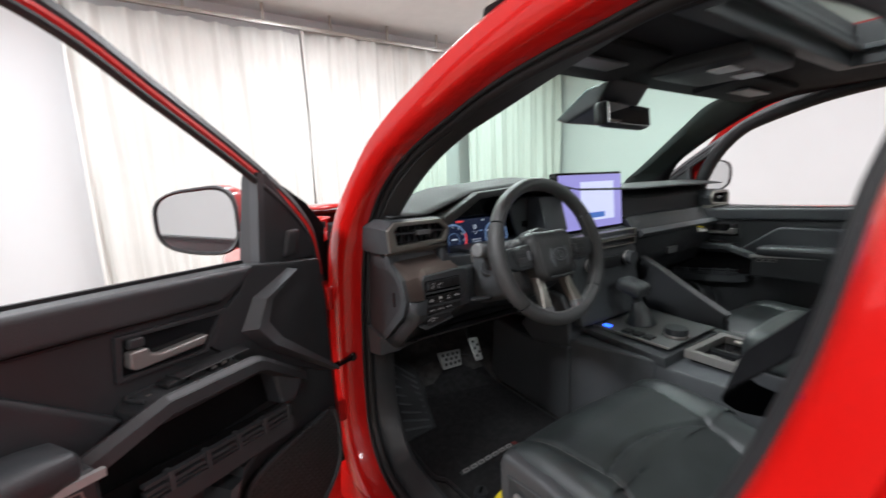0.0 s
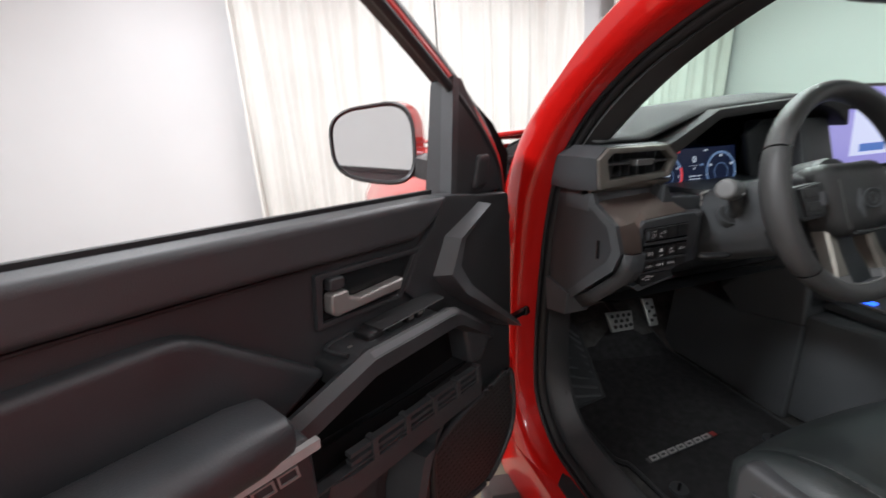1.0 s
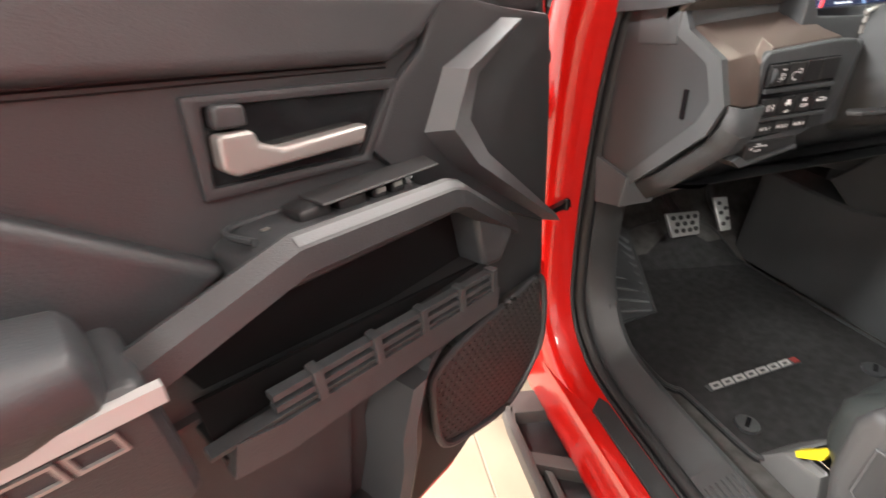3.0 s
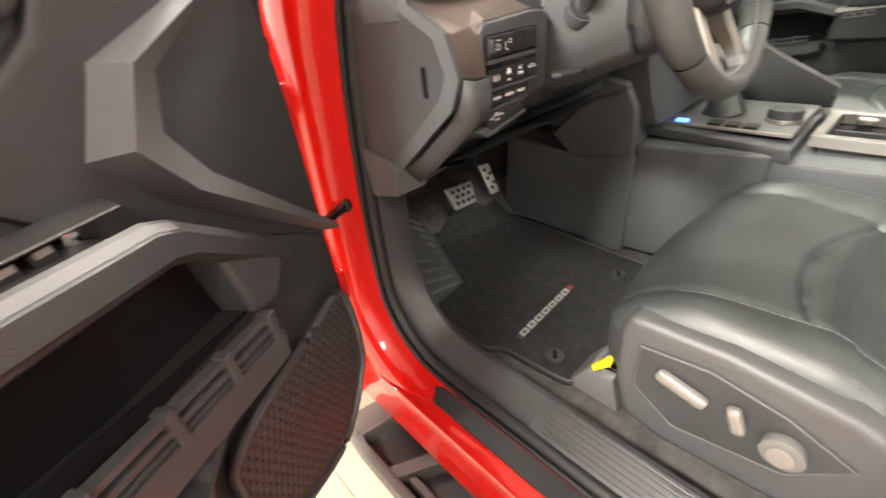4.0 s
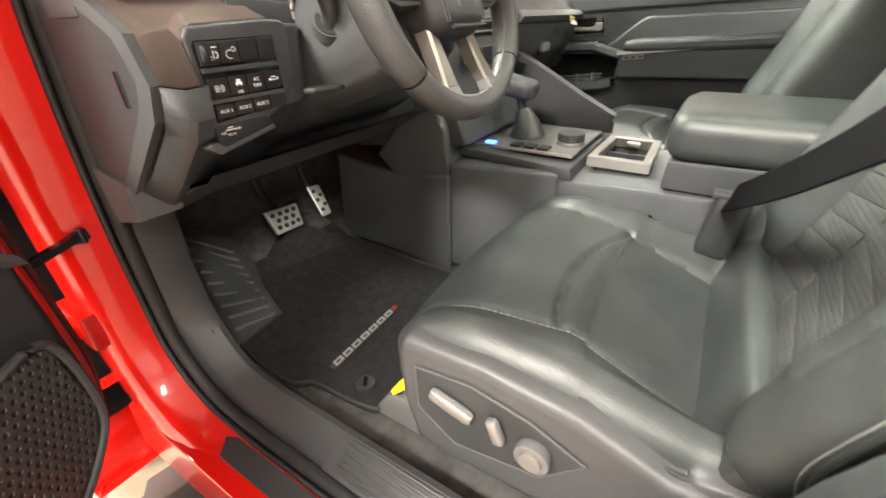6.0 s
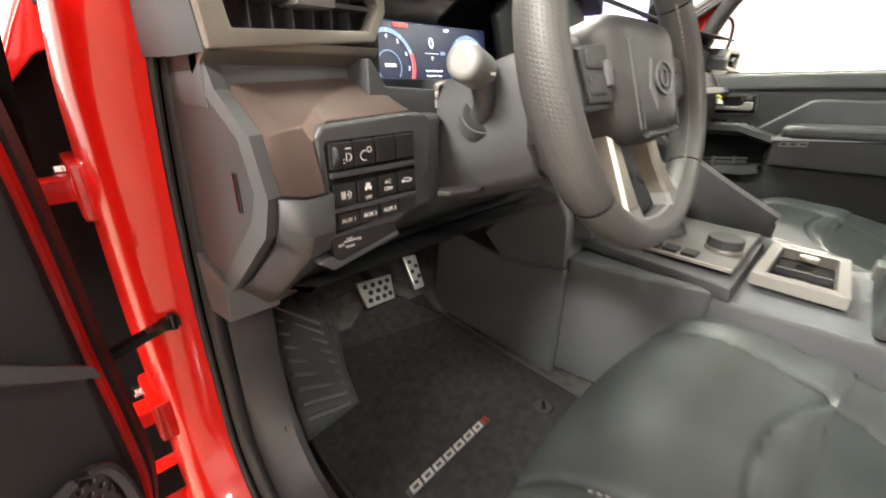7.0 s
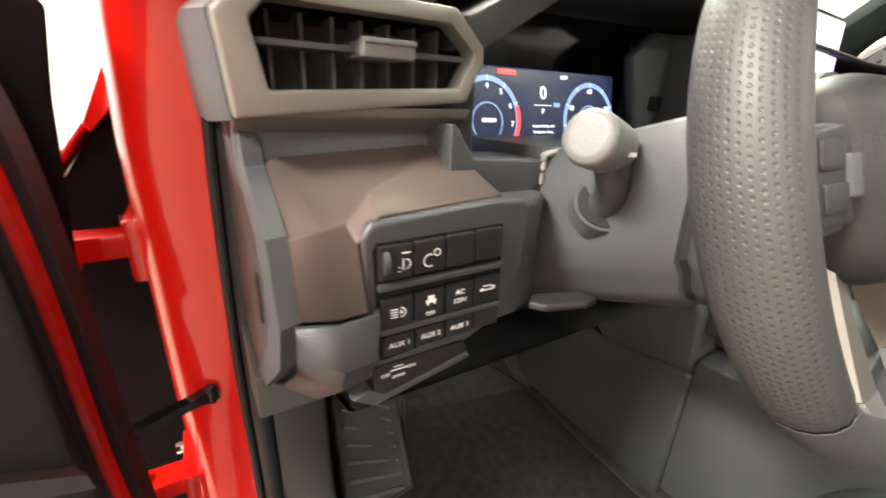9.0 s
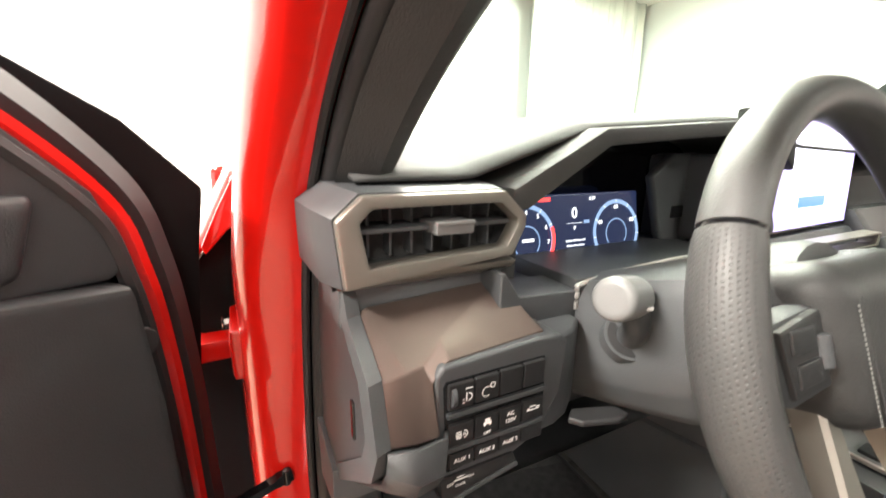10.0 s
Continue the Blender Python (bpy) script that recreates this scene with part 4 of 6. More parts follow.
# centre and passenger side
part("centre_tower", prism([(0.70, 1.17), (0.665, 1.10), (0.66, 1.03), (0.64, 0.95), (0.62, 0.90), (0.95, 0.86), (0.95, 1.17)], -0.16, 0.17, "x", 0.012), DARK, dash, "dark grey centre stack")
tab_m = pose(-0.015, 0.715, 1.262, -4, 0, 2)
tab = part("touch_screen", box(-0.168, 0.168, -0.006, 0.022, -0.092, 0.092, 0.006, 2, tab_m), PIANO, dash, "large tablet-like touch screen, lit")
part("screen_glass", box(-0.160, 0.160, -0.0085, -0.006, -0.084, 0.084, 0.001, 2, tab_m), glow("touch_screen_lilac", (0.38, 0.34, 0.75), 1.1), tab, "lilac lit display")
part("screen_card", box(-0.06, 0.115, -0.0098, -0.0088, -0.06, 0.062, 0, 2, tab_m), glow("touch_screen_white", (0.72, 0.74, 0.95), 1.2), tab)
part("screen_button", box(-0.03, 0.06, -0.0108, -0.0099, -0.052, -0.035, 0, 2, tab_m), LITB, tab)
part("passenger_dash", prism([(0.70, 1.20), (0.66, 1.14), (0.67, 1.05), (0.72, 0.98), (0.95, 0.95), (0.95, 1.2)], 0.16, 0.83, "x", 0.015), BLACK, dash, "black passenger dash with grab trim")
part("dash_strip", prism([(0.655, 1.16), (0.640, 1.145), (0.655, 1.128), (0.68, 1.14)], 0.17, 0.82, "x", 0.004), SHROUD, dash, "grey dash strip")
part("glovebox_catch", box(0.36, 0.42, 0.655, 0.67, 1.05, 1.075, 0.004), GREY, dash)
vent(1, 0.012)
for zz in (1.155, 1.128):
    part("centre_vent", ring_prism([(-0.14, zz - 0.012), (0.15, zz - 0.012), (0.15, zz + 0.012), (-0.14, zz + 0.012)], [(-0.13, zz - 0.008), (0.14, zz - 0.008), (0.14, zz + 0.008), (-0.13, zz + 0.008)], 0.655, 0.68, "y", 0.002), BEZEL, dash, "satin silver centre vent")
for xx in (-0.09, 0.10):
    kn = part("climate_knob", disc(0.022, 0.03, 24, 0.004, pose(xx, 0.645, 1.075, 90, 0, 0)), DARK, dash, "round climate knob")
    part("knob_ring", disc(0.0235, 0.006, 24, 0.002, pose(xx, 0.652, 1.075, 90, 0, 0)), SILVER, kn)
part("climate_button_bar", box(-0.05, 0.06, 0.648, 0.662, 1.055, 1.09, 0.003), SW_M, dash)
part("hazard_button", box(-0.215, -0.185, 0.70, 0.715, 1.24, 1.262, 0.003), RED, dash, "red hazard button")
tag = thing("hang_tag", pose(0, 0, 0), "small white and yellow paper tag stuck to the dash end", "tag")
part("paper", prism([(0.50, 1.135), (0.56, 1.125), (0.575, 1.115), (0.51, 1.12)], 0.625, 0.63, "y"), PAPER, tag)
part("yellow_end", prism([(0.50, 1.138), (0.535, 1.131), (0.535, 1.136), (0.505, 1.142)], 0.624, 0.63, "y"), YELLOW, tag)

# ---- steering column and wheel ----
WHEEL_C, WHEEL_T, WHEEL_R = (-0.450, 0.488, 1.189), 18.0, 0.149
WM = pose(*WHEEL_C, -WHEEL_T, 0, 0)
col = thing("steering_column", pose(0, 0, 0), "grey plastic steering column cover with a stalk", "steering column")
# cover section round the column axis: flat cheeks, a crease and a drawn-in belly
COVER = [(-0.050, 0.047), (-0.078, 0.041), (-0.089, 0.026), (-0.0915, 0.0), (-0.0905, -0.030), (-0.0875, -0.052), (-0.078, -0.062), (-0.072, -0.076), (-0.060, -0.088), (-0.040, -0.095), (0.0, -0.098)]
COVER = COVER + [(-x, z) for x, z in reversed(COVER[:-1])]


def cover_ring(y, grow, lift=0.0):
    zc = 1.189 - 0.325 * (y - 0.483)
    return [(-0.450 + x * grow, y, zc + lift + z * grow) for x, z in COVER]


part("shroud", loft([cover_ring(0.74, 1.0), cover_ring(0.66, 1.0), cover_ring(0.60, 0.985), cover_ring(0.548, 0.955), cover_ring(0.540, 0.93), cover_ring(0.538, 0.88)]), COLUMN, col, "mid grey column shroud", angle=38)
part("shroud_joint", loft([cover_ring(0.5395, 0.90), cover_ring(0.5320, 0.90)]), RUBBER, col)
part("collar", loft([cover_ring(0.534, 0.90), cover_ring(0.530, 0.925), cover_ring(0.522, 0.91, -0.001), cover_ring(0.505, 0.80, -0.004)]), DARK, col, "dark collar behind the wheel", angle=50)
part("tilt_lever", prism([(-0.584, 0.604), (-0.576, 0.594), (-0.545, 0.584), (-0.532, 0.586), (-0.534, 0.600), (-0.572, 0.613)], 1.0715, 1.0775, "z", 0.0025, 3), RUBBER, col, "black tilt lever")
BA, BB = Vector((-0.528, 0.604, 1.136)), Vector((-0.5395, 0.5855, 1.1555))
part("stalk_boot", tube([BA, BA.lerp(BB, 0.50)], 0.0205, 32), COLUMN, col, "round stalk boot")
part("boot_well", tube([BA.lerp(BB, 0.48), BA.lerp(BB, 0.55)], 0.0180, 32), RUBBER, col)
part("stalk", sweep(smooth_path([BA, BB, (-0.547, 0.583, 1.172), (-0.557, 0.581, 1.187)], 14), circle(0.0120, 20), (0, 1, 0), scale=lambda s: 1.0 - 0.10 * math.sin(s * math.pi)), DARK, col, "dark grey indicator stalk")
KA, KB = Vector((-0.543, 0.588, 1.184)), Vector((-0.587, 0.573, 1.194))
part("stalk_knob", sweep([KA.lerp(KB, k) for k in (0.0, 0.05, 0.15, 0.85, 0.94, 0.985, 1.0)], lambda s: circle(0.0165 * (0.70, 0.90, 1.0, 1.0, 0.95, 0.82, 0.6)[round(s * 6)], 24), (0, 0, 1)), GREY, col, "rounded grey stalk knob")
part("knob_mark", box(-0.004, 0.004, -0.0005, 0.0005, -0.0012, 0.0012, 0, 1, pose(-0.556, 0.5665, 1.184, 0, 0, -20)), WHITEPRINT, col)

wheel = thing("steering_wheel", pose(0, 0, 0), "black leather steering wheel with silver spokes and a rubbery airbag cover", "steering wheel")
RS = [(0.0172 * math.cos(a), 0.0142 * math.sin(a)) for a in [2 * math.pi * k / 16 for k in range(16)]]


def rim(a0, a1, n):
    return [WM @ Vector((WHEEL_R * math.cos(radians(a0 + (a1 - a0) * k / n)), 0, WHEEL_R * math.sin(radians(a0 + (a1 - a0) * k / n)))) for k in range(n + 1)]


WMI = WM.inverted()
AX = WM.to_3x3() @ Vector((0, 1, 0))
for a0, a1, mm, lb in ((28, 152, WRAP, "smooth leather upper rim"), (153, 222, PERF, "perforated leather grip"), (223, 317, WRAP, "smooth leather lower rim"), (318, 387, PERF, "perforated leather grip")):
    ro = part("rim", sweep(rim(a0, a1, 40), RS, AX, scale=(lambda s: 1.0 + 0.14 * math.sin(math.pi * s) ** 0.5) if mm is PERF else None), mm, wheel, lb)
    if mm is PERF:
        def rim_uv(co):
            q = WMI @ co
            ang = math.atan2(q.z, q.x) % (2 * math.pi)
            if q.x > 0 and ang < 1:
                ang += 2 * math.pi
            rad = math.hypot(q.x, q.z) - WHEEL_R
            return (ang * WHEEL_R, math.atan2(rad, q.y) * 0.016)
        surface_map(ro, rim_uv)
for a in (27.5, 152.5, 222.5, 317.5):
    part("rim_joint", sweep(rim(a - 0.4, a + 0.4, 2), [(u * 0.985, w * 0.985) for u, w in RS], AX), PIANO, wheel)
ZIG = material("stitching", (0.16, 0.16, 0.155), 0.8)
stit = None
for a0, a1 in ((150, 320), (-40, 30)):
    n = int((a1 - a0) * 0.9)
    for k in range(n):
        a = radians(a0 + (a1 - a0) * k / n)
        p = WM @ Vector(((WHEEL_R - 0.0135) * math.cos(a), -0.0062, (WHEEL_R - 0.0135) * math.sin(a)))
        b = box(-0.0009, 0.0009, -0.0009, 0.0009, -0.0016, 0.0016, 0, 1, Matrix.Translation(p) @ WM.to_3x3().to_4x4() @ pose(0, 0, 0, 0, 90 - math.degrees(a) + (24 if k % 2 else -24), 0))
        stit = b if stit is None else join(stit, b)
part("stitching", stit, ZIG, wheel, "grey zigzag stitching", smooth=False)["kind"] = "stuff"


def hub_warp(p):
    k = 1 - 0.28 * max(0.0, -p.z / 0.06)
    return Vector((p.x * k, p.y - 0.012 * (1 - (p.x / 0.075) ** 2) * (1 if p.y < 0 else 0), p.z + 0.004 * (p.x / 0.07) ** 2))


HS = material("hub_cover", (0.024, 0.0245, 0.0245), 0.5, grain=0.3, grain_scale=700, spec=0.35)
HM = WM @ pose(0, -0.005, 0)
hub = part("airbag_cover", soft_box(0.134, 0.056, 0.108, 0.024, 20, hub_warp, HM @ pose(0, 0.021, -0.0125)), HS, wheel, "black soft airbag cover")
for sx in (-1, 1):
    part("hub_seam", tube([HM @ Vector((sx * (0.047 - 0.0015 * k), -0.0130 - 0.0004 * k, 0.022 - k * 0.019)) for k in range(5)], 0.0010, 6), RUBBER, hub, "dark seam on the airbag cover")
    row = None
    for k in range(26):
        zz = 0.018 - k * 0.0028
        b = tube([HM @ Vector((sx * (0.0495 + 0.08 * zz), -0.0130, zz)), HM @ Vector((sx * (0.0495 + 0.08 * zz), -0.0130, zz - 0.0018))], 0.00042, 5)
        row = b if row is None else join(row, b)
    part("hub_stitching", row, STITCH, hub, "pale stitches beside the seam", smooth=False)["kind"] = "stuff"
part("hub_lip", tube([HM @ Vector((x, -0.0135, -0.0590 + 0.5 * x * x)) for x in (-0.036, -0.018, 0.0, 0.018, 0.036)], 0.0028, 8), BLACK, hub, "rounded lip at the cover's foot")
part("hub_back", disc(0.055, 0.05, 24, 0.01, HM @ pose(0, 0.045, 0, 90, 0, 0)), BLACK, wheel)
emb = arc(0.012, 0.0145, 0, 360, 0, 0, 32, -0.0192, 0)
for v in emb.verts:
    v.co.x *= 1.45
e2 = arc(0.0065, 0.0085, 0, 360, 0, 0.0, 24, -0.0192, 0)
emb = join(emb, e2)
emb.transform(HM @ pose(0, 0, -0.014))
eo = part("emblem", emb, SHROUD, hub, "plain embossed oval emblem")
eo.modifiers.new("thick", "SOLIDIFY").thickness = 0.0012
em_pad = prism([(-0.024, 0.03), (0.024, 0.03), (0.030, 0.005), (0.02, -0.012), (-0.02, -0.012), (-0.030, 0.005)], -0.0182, -0.012, "y", 0.0006, 2, HM @ pose(0, 0, -0.028))
part("emblem_recess", em_pad, SHROUD, hub)
for sgn in (-1, 1):
    q = (lambda bm: bm) if sgn < 0 else (lambda bm: (bm.transform(HM @ Matrix.Diagonal((-1, 1, 1, 1)) @ HM.inverted()), bm)[1])
    sp = part("spoke", q(prism([(-0.142, 0.014), (-0.06, 0.020), (-0.06, -0.032), (-0.10, -0.034), (-0.145, -0.020)], 0.002, 0.022, "y", 0.006, 2, HM)), BLACK, wheel, "black side spoke")
    part("spoke_buttons", q(prism([(-0.112, 0.012), (-0.066, 0.018), (-0.064, -0.028), (-0.104, -0.028)], -0.0015, 0.006, "y", 0.003, 2, HM)), SW_M, sp, "black spoke buttons")
    part("spoke_button", q(soft_box(0.026, 0.004, 0.014, 0.0015, 6, None, HM @ pose(-0.091, -0.0012, 0.004))), SW_M, sp)
    part("spoke_button", q(soft_box(0.026, 0.004, 0.014, 0.0015, 6, None, HM @ pose(-0.088, -0.0012, -0.015))), SW_M, sp)
    part("spoke_roller", q(disc(0.0052, 0.020, 14, 0.002, HM @ pose(-0.0705, -0.0010, -0.006))), DARK, sp)
    def spoke_ring(x0, x1, y0, y1, z):
        return [HM @ Vector(p) for p in ((x0, y0 + 0.003, z), (x0 + 0.003, y0, z), (x1 - 0.003, y0, z), (x1, y0 + 0.003, z), (x1, y1, z), (x0, y1, z))]
    lo = part("lower_spoke", q(loft([spoke_ring(-0.050, -0.033, 0.012, 0.032, -0.050), spoke_ring(-0.053, -0.032, 0.007, 0.026, -0.085), spoke_ring(-0.061, -0.034, 0.000, 0.016, -0.118)])), BEZEL, wheel, "satin silver lower spoke", angle=30)
    part("spoke_tip", q(loft([spoke_ring(-0.0605, -0.0345, -0.001, 0.016, -0.1185), spoke_ring(-0.068, -0.034, -0.006, 0.012, -0.138)])), GREY, lo, "pale rubbery spoke tip", angle=30)

# ---- pedals ----
PM = pose(-0.392, 0.985, 0.738, -28, 4, 0) @ Matrix.Scale(0.84, 4)
brake = thing("brake_pedal", pose(0, 0, 0), "brushed metal brake pedal with round rubber studs", "pedal")
plate = part("pad", prism([(-0.056, 0.034), (0.054, 0.032), (0.046, -0.034), (-0.044, -0.036)], -0.006, 0.006, "y", 0.005, 2, PM), PEDAL, brake, "brushed metal pad")
for i, (x, z) in enumerate(((-0.036, 0.018), (-0.012, 0.018), (0.012, 0.018), (0.035, 0.018), (-0.024, 0.0), (0.0, 0.0), (0.024, 0.0), (-0.030, -0.019), (-0.008, -0.019), (0.014, -0.019), (0.034, -0.017))):
    part("stud", disc(0.0065, 0.006, 14, 0.0015, PM @ pose(x, -0.007, z, 90, 0, 0)), RUBBER, plate)
part("arm", tube([PM @ Vector((0, 0.006, 0.02)), PM @ Vector((0, 0.06, 0.12)), Vector((-0.40, 1.10, 1.0))], 0.010, 10, 8), BLACK, brake)
AM = pose(-0.270, 1.0, 0.735, -30, 8, -4) @ Matrix.Scale(0.84, 4)
acc = thing("accelerator_pedal", pose(0, 0, 0), "narrow brushed metal accelerator pedal with rubber studs", "pedal")
plate = part("pad", prism([(-0.030, 0.05), (0.018, 0.052), (0.026, -0.045), (-0.012, -0.05)], -0.005, 0.005, "y", 0.005, 2, AM), PEDAL, acc, "brushed metal pad")
for x, z in ((-0.012, 0.032), (0.008, 0.018), (-0.008, 0.004), (0.012, -0.012), (-0.002, -0.028)):
    part("stud", disc(0.006, 0.006, 12, 0.0015, AM @ pose(x, -0.006, z, 90, 0, 0)), RUBBER, plate)
part("arm", tube([AM @ Vector((0, 0.006, 0.0)), AM @ Vector((0.01, 0.05, 0.08)), Vector((-0.25, 1.12, 0.98))], 0.009, 8, 8), BLACK, acc)
rest = thing("footrest", pose(0, 0, 0), "black rubber footrest with slanted ribs", "footrest")
FQ = [Vector(p) for p in ((-0.658, 0.838, 0.612), (-0.548, 0.852, 0.612), (-0.512, 1.03, 0.722), (-0.630, 1.03, 0.822))]


def rest_at(s, t, up=0.0):
    n = (FQ[1] - FQ[0]).cross(FQ[3] - FQ[0]).normalized()
    return FQ[0].lerp(FQ[1], s).lerp(FQ[3].lerp(FQ[2], s), t) + n * up


CORNERS = ((0.0, 0.0), (1.0, 0.0), (1.0, 1.0), (0.0, 1.0))
base = part("pad", loft([[rest_at(s, t, -0.03) for s, t in CORNERS], [rest_at(s, t, 0.003) for s, t in CORNERS], [rest_at(0.5 + (s - 0.5) * 0.95, 0.5 + (t - 0.5) * 0.97, 0.006) for s, t in CORNERS]]), TRIM, rest, "black rubber pad", angle=20)
for k in range(9):
    part("rib", tube([rest_at(0.10, 0.10 + k * 0.095, 0.0105), rest_at(0.86, 0.03 + k * 0.095, 0.0105)], 0.0036, 8), SHROUD, base)
part("edge", tube([rest_at(0.0, 0.0, 0.006), rest_at(1.0, 0.0, 0.006), rest_at(1.0, 1.0, 0.006)], 0.004, 8), BLACK, base)

# ---- floor mat ----
mat_t = thing("floor_mat", pose(0, 0, 0), "black carpet floor mat with stitched edge and metal plate", "floor mat")
MO = [(-0.455, 1.085), (-0.475, 1.03), (-0.530, 0.900), (-0.538, 0.875), (-0.560, 0.862), (-0.628, 0.852), (-0.646, 0.835), (-0.655, 0.70), (-0.645, 0.668), (-0.634, 0.65), (-0.626, 0.545), (-0.612, 0.518), (-0.56, 0.508), (-0.40, 0.49), (-0.27, 0.50), (-0.225, 0.52), (-0.215, 0.75), (-0.205, 0.97), (-0.23, 1.06), (-0.30, 1.09)]


def mat_z(y):
    return 0.597 + (0.8 * (y - 0.98) if y > 0.98 else 0)


mo = smooth_path([(x, y, 0) for x, y in MO], 110, True)
mb = bmesh.new()
top = [mb.verts.new((p.x, p.y, mat_z(p.y) + 0.007)) for p in mo]
low = [mb.verts.new((p.x, p.y, mat_z(p.y) - 0.006)) for p in mo]
mb.faces.new(top)
mb.faces.new(low[::-1])
for k in range(len(mo)):
    mb.faces.new((low[k], low[(k + 1) % len(mo)], top[(k + 1) % len(mo)], top[k]))
bmesh.ops.triangulate(mb, faces=[f for f in mb.faces if len(f.verts) > 4])
part("carpet", mb, MATM, mat_t, "black pile carpet")
part("binding", tube([(p.x, p.y, mat_z(p.y) + 0.006) for p in mo], 0.0042, 8, 0, True), BLACK, mat_t, "black stitched binding")
NP = pose(-0.496, 0.652, 0.6055, 0, 0, 3) @ Matrix.Diagonal((1, 0.68, 1, 1))
pl = part("name_plate", box(-0.100, 0.100, -0.010, 0.010, 0, 0.002, 0.001, 2, NP), DARK, mat_t, "dark plate with raised silver shapes")
for k in range(7):
    u = -0.094 + k * 0.0255
    part("silver_bar", ring_prism([(u, -0.009), (u + 0.020, -0.009), (u + 0.023, 0.009), (u + 0.003, 0.009)], [(u + 0.005, -0.005), (u + 0.0165, -0.005), (u + 0.018, 0.005), (u + 0.0065, 0.005)], 0.002, 0.0045, "z"), STRIP, pl, smooth=False)
    pl.children[-1].data.transform(NP)
part("red_mark", box(0.086, 0.099, -0.009, 0.009, 0.002, 0.0045, 0.0006, 1, NP), material("plate_dark_red", (0.16, 0.02, 0.018), 0.4), pl)
for cx, cy in ((-0.593, 0.570), (-0.30, 0.60)):
    cl = part("mat_clip", disc(0.017, 0.008, 24, 0.002, pose(cx, cy, 0.607)), BLACK, mat_t, "round black mat clip")
    part("clip_knob", box(-0.009, 0.009, -0.003, 0.003, 0, 0.005, 0.001, 2, pose(cx, cy, 0.610, 0, 0, 35)), PIANO, cl)

# ---- seats ----


def seat(cx, label, sw):
    th = thing("driver_seat" if sw else "passenger_seat", pose(0, 0, 0), label, "car seat")
    side = -1 if sw else 1

    def seam(d, w=0.006, depth=0.006):
        return depth * math.exp(-(d / w) ** 2)

    def cush(p):
        x, y, z = p
        xs = x * -side
        up = max(0.0, z / 0.075)
        ax = abs(x)
        edge = 0.155 + 0.13 * max(0.0, y) + 0.08 * max(0.0, -y)
        bol = max(0.0, min(1.0, (ax - edge) / 0.05))
        z2 = z + up * (0.013 * math.sin(bol * math.pi / 2) - 0.006 * (1 - (x / 0.25) ** 2))
        z2 += up * 0.014 * (y / 0.25) - 0.060 * max(0.0, (y - 0.12) / 0.13) ** 2 * up
        back = max(0.0, min(1.0, (0.02 - y) / 0.16))
        z2 -= up * back * (0.060 * (1 - bol) + 0.022 * bol)
        if up > 0.2:
            front = 0.050 - 1.1 * (xs + 0.05) ** 2
            if y < front + 0.02:
                z2 -= seam(ax - edge, 0.0045, 0.006)
            else:
                z2 -= seam(ax - edge, 0.006, 0.004)
            if ax < edge:
                z2 -= seam(y - front, 0.0045, 0.006)
                z2 += 0.003 * math.exp(-((y - 0.115) / 0.05) ** 2)
        return Vector((x * (1 + 0.05 * (y / 0.25)), y - 0.03 * (x / 0.25) ** 2 * (1 if y > 0 else 0), z2))
    CM = pose(cx, 0.255, 0.742)
    part("cushion", soft_box(0.50, 0.50, 0.15, 0.050, 110, cush, CM), LEATHER, th, "black leather seat cushion with stitched seams", angle=60)

    def top(x, y, up=0.002):
        return CM @ (cush(Vector((x, y, 0.0751))) + Vector((0, 0, up)))
    # double rows of stitching beside the bolster seams, and piping under the bolster
    for sx in (side,):
        for off in (0.007, 0.011):
            row = None
            for k in range(46):
                y = -0.20 + k * 0.0082
                e = 0.155 + 0.13 * max(0.0, y) + 0.08 * max(0.0, -y) + off
                p, q = top(sx * e, y, 0.0006), top(sx * e, y + 0.005, 0.0006)
                b = tube([p, q], 0.0005, 5)
                row = b if row is None else join(row, b)
            part("stitching", row, STITCH, th, "pale stitching along the bolster", smooth=False)["kind"] = "stuff"
    part("piping", tube([CM @ Vector((side * 0.2525, y, z)) for y, z in ((-0.20, 0.022), (-0.06, 0.030), (0.08, 0.036), (0.19, 0.030))], 0.003, 8, 16), BLACK, th, "dark seam under the bolster")
    part("lower_band", soft_box(0.50, 0.060, 0.115, 0.020, 16, None, pose(cx, 0.076, 0.768, 20, 0, 0)), LEATHER, th, "smooth leather band at the foot of the backrest")

    def back(p):
        x, y, z = p
        f = max(0.0, y / 0.07)
        bol = max(0.0, (abs(x) - 0.135) / 0.10)
        y2 = y + f * (0.055 * math.sin(min(1, bol) * math.pi / 2)) * max(0.0, min(1.0, (z + 0.30) / 0.09)) - (seam(abs(x) - 0.138, 0.006, 0.012) if f > 0.2 else 0)
        return Vector((x * (1 + 0.04 * max(0, 1 - abs(z + 0.15) / 0.2) - 0.10 * max(0, z / 0.35) ** 2), y2, z))
    BMX = pose(cx, -0.108, 1.045, 21, 0, 0)
    part("backrest", soft_box(0.50, 0.15, 0.66, 0.055, 40, back, BMX), LEATHER, th, "black leather backrest", angle=60)
    for i in range(17):
        for sg in (-1, 1):
            m = BMX @ pose(sg * 0.066, 0.0745, -0.26 + i * 0.0295, 0, sg * 10, 0)
            surface_map(part("quilted_pad", soft_box(0.132, 0.0055, 0.0294, 0.0026, 5, None, m), PERF_SEAT, th, "quilted and perforated pad"), lambda co: (co.x, co.z))

    def roll(p):
        return Vector((p.x, p.y - 0.020 * max(0.0, (p.z - 0.1) / 0.2) ** 2, p.z))
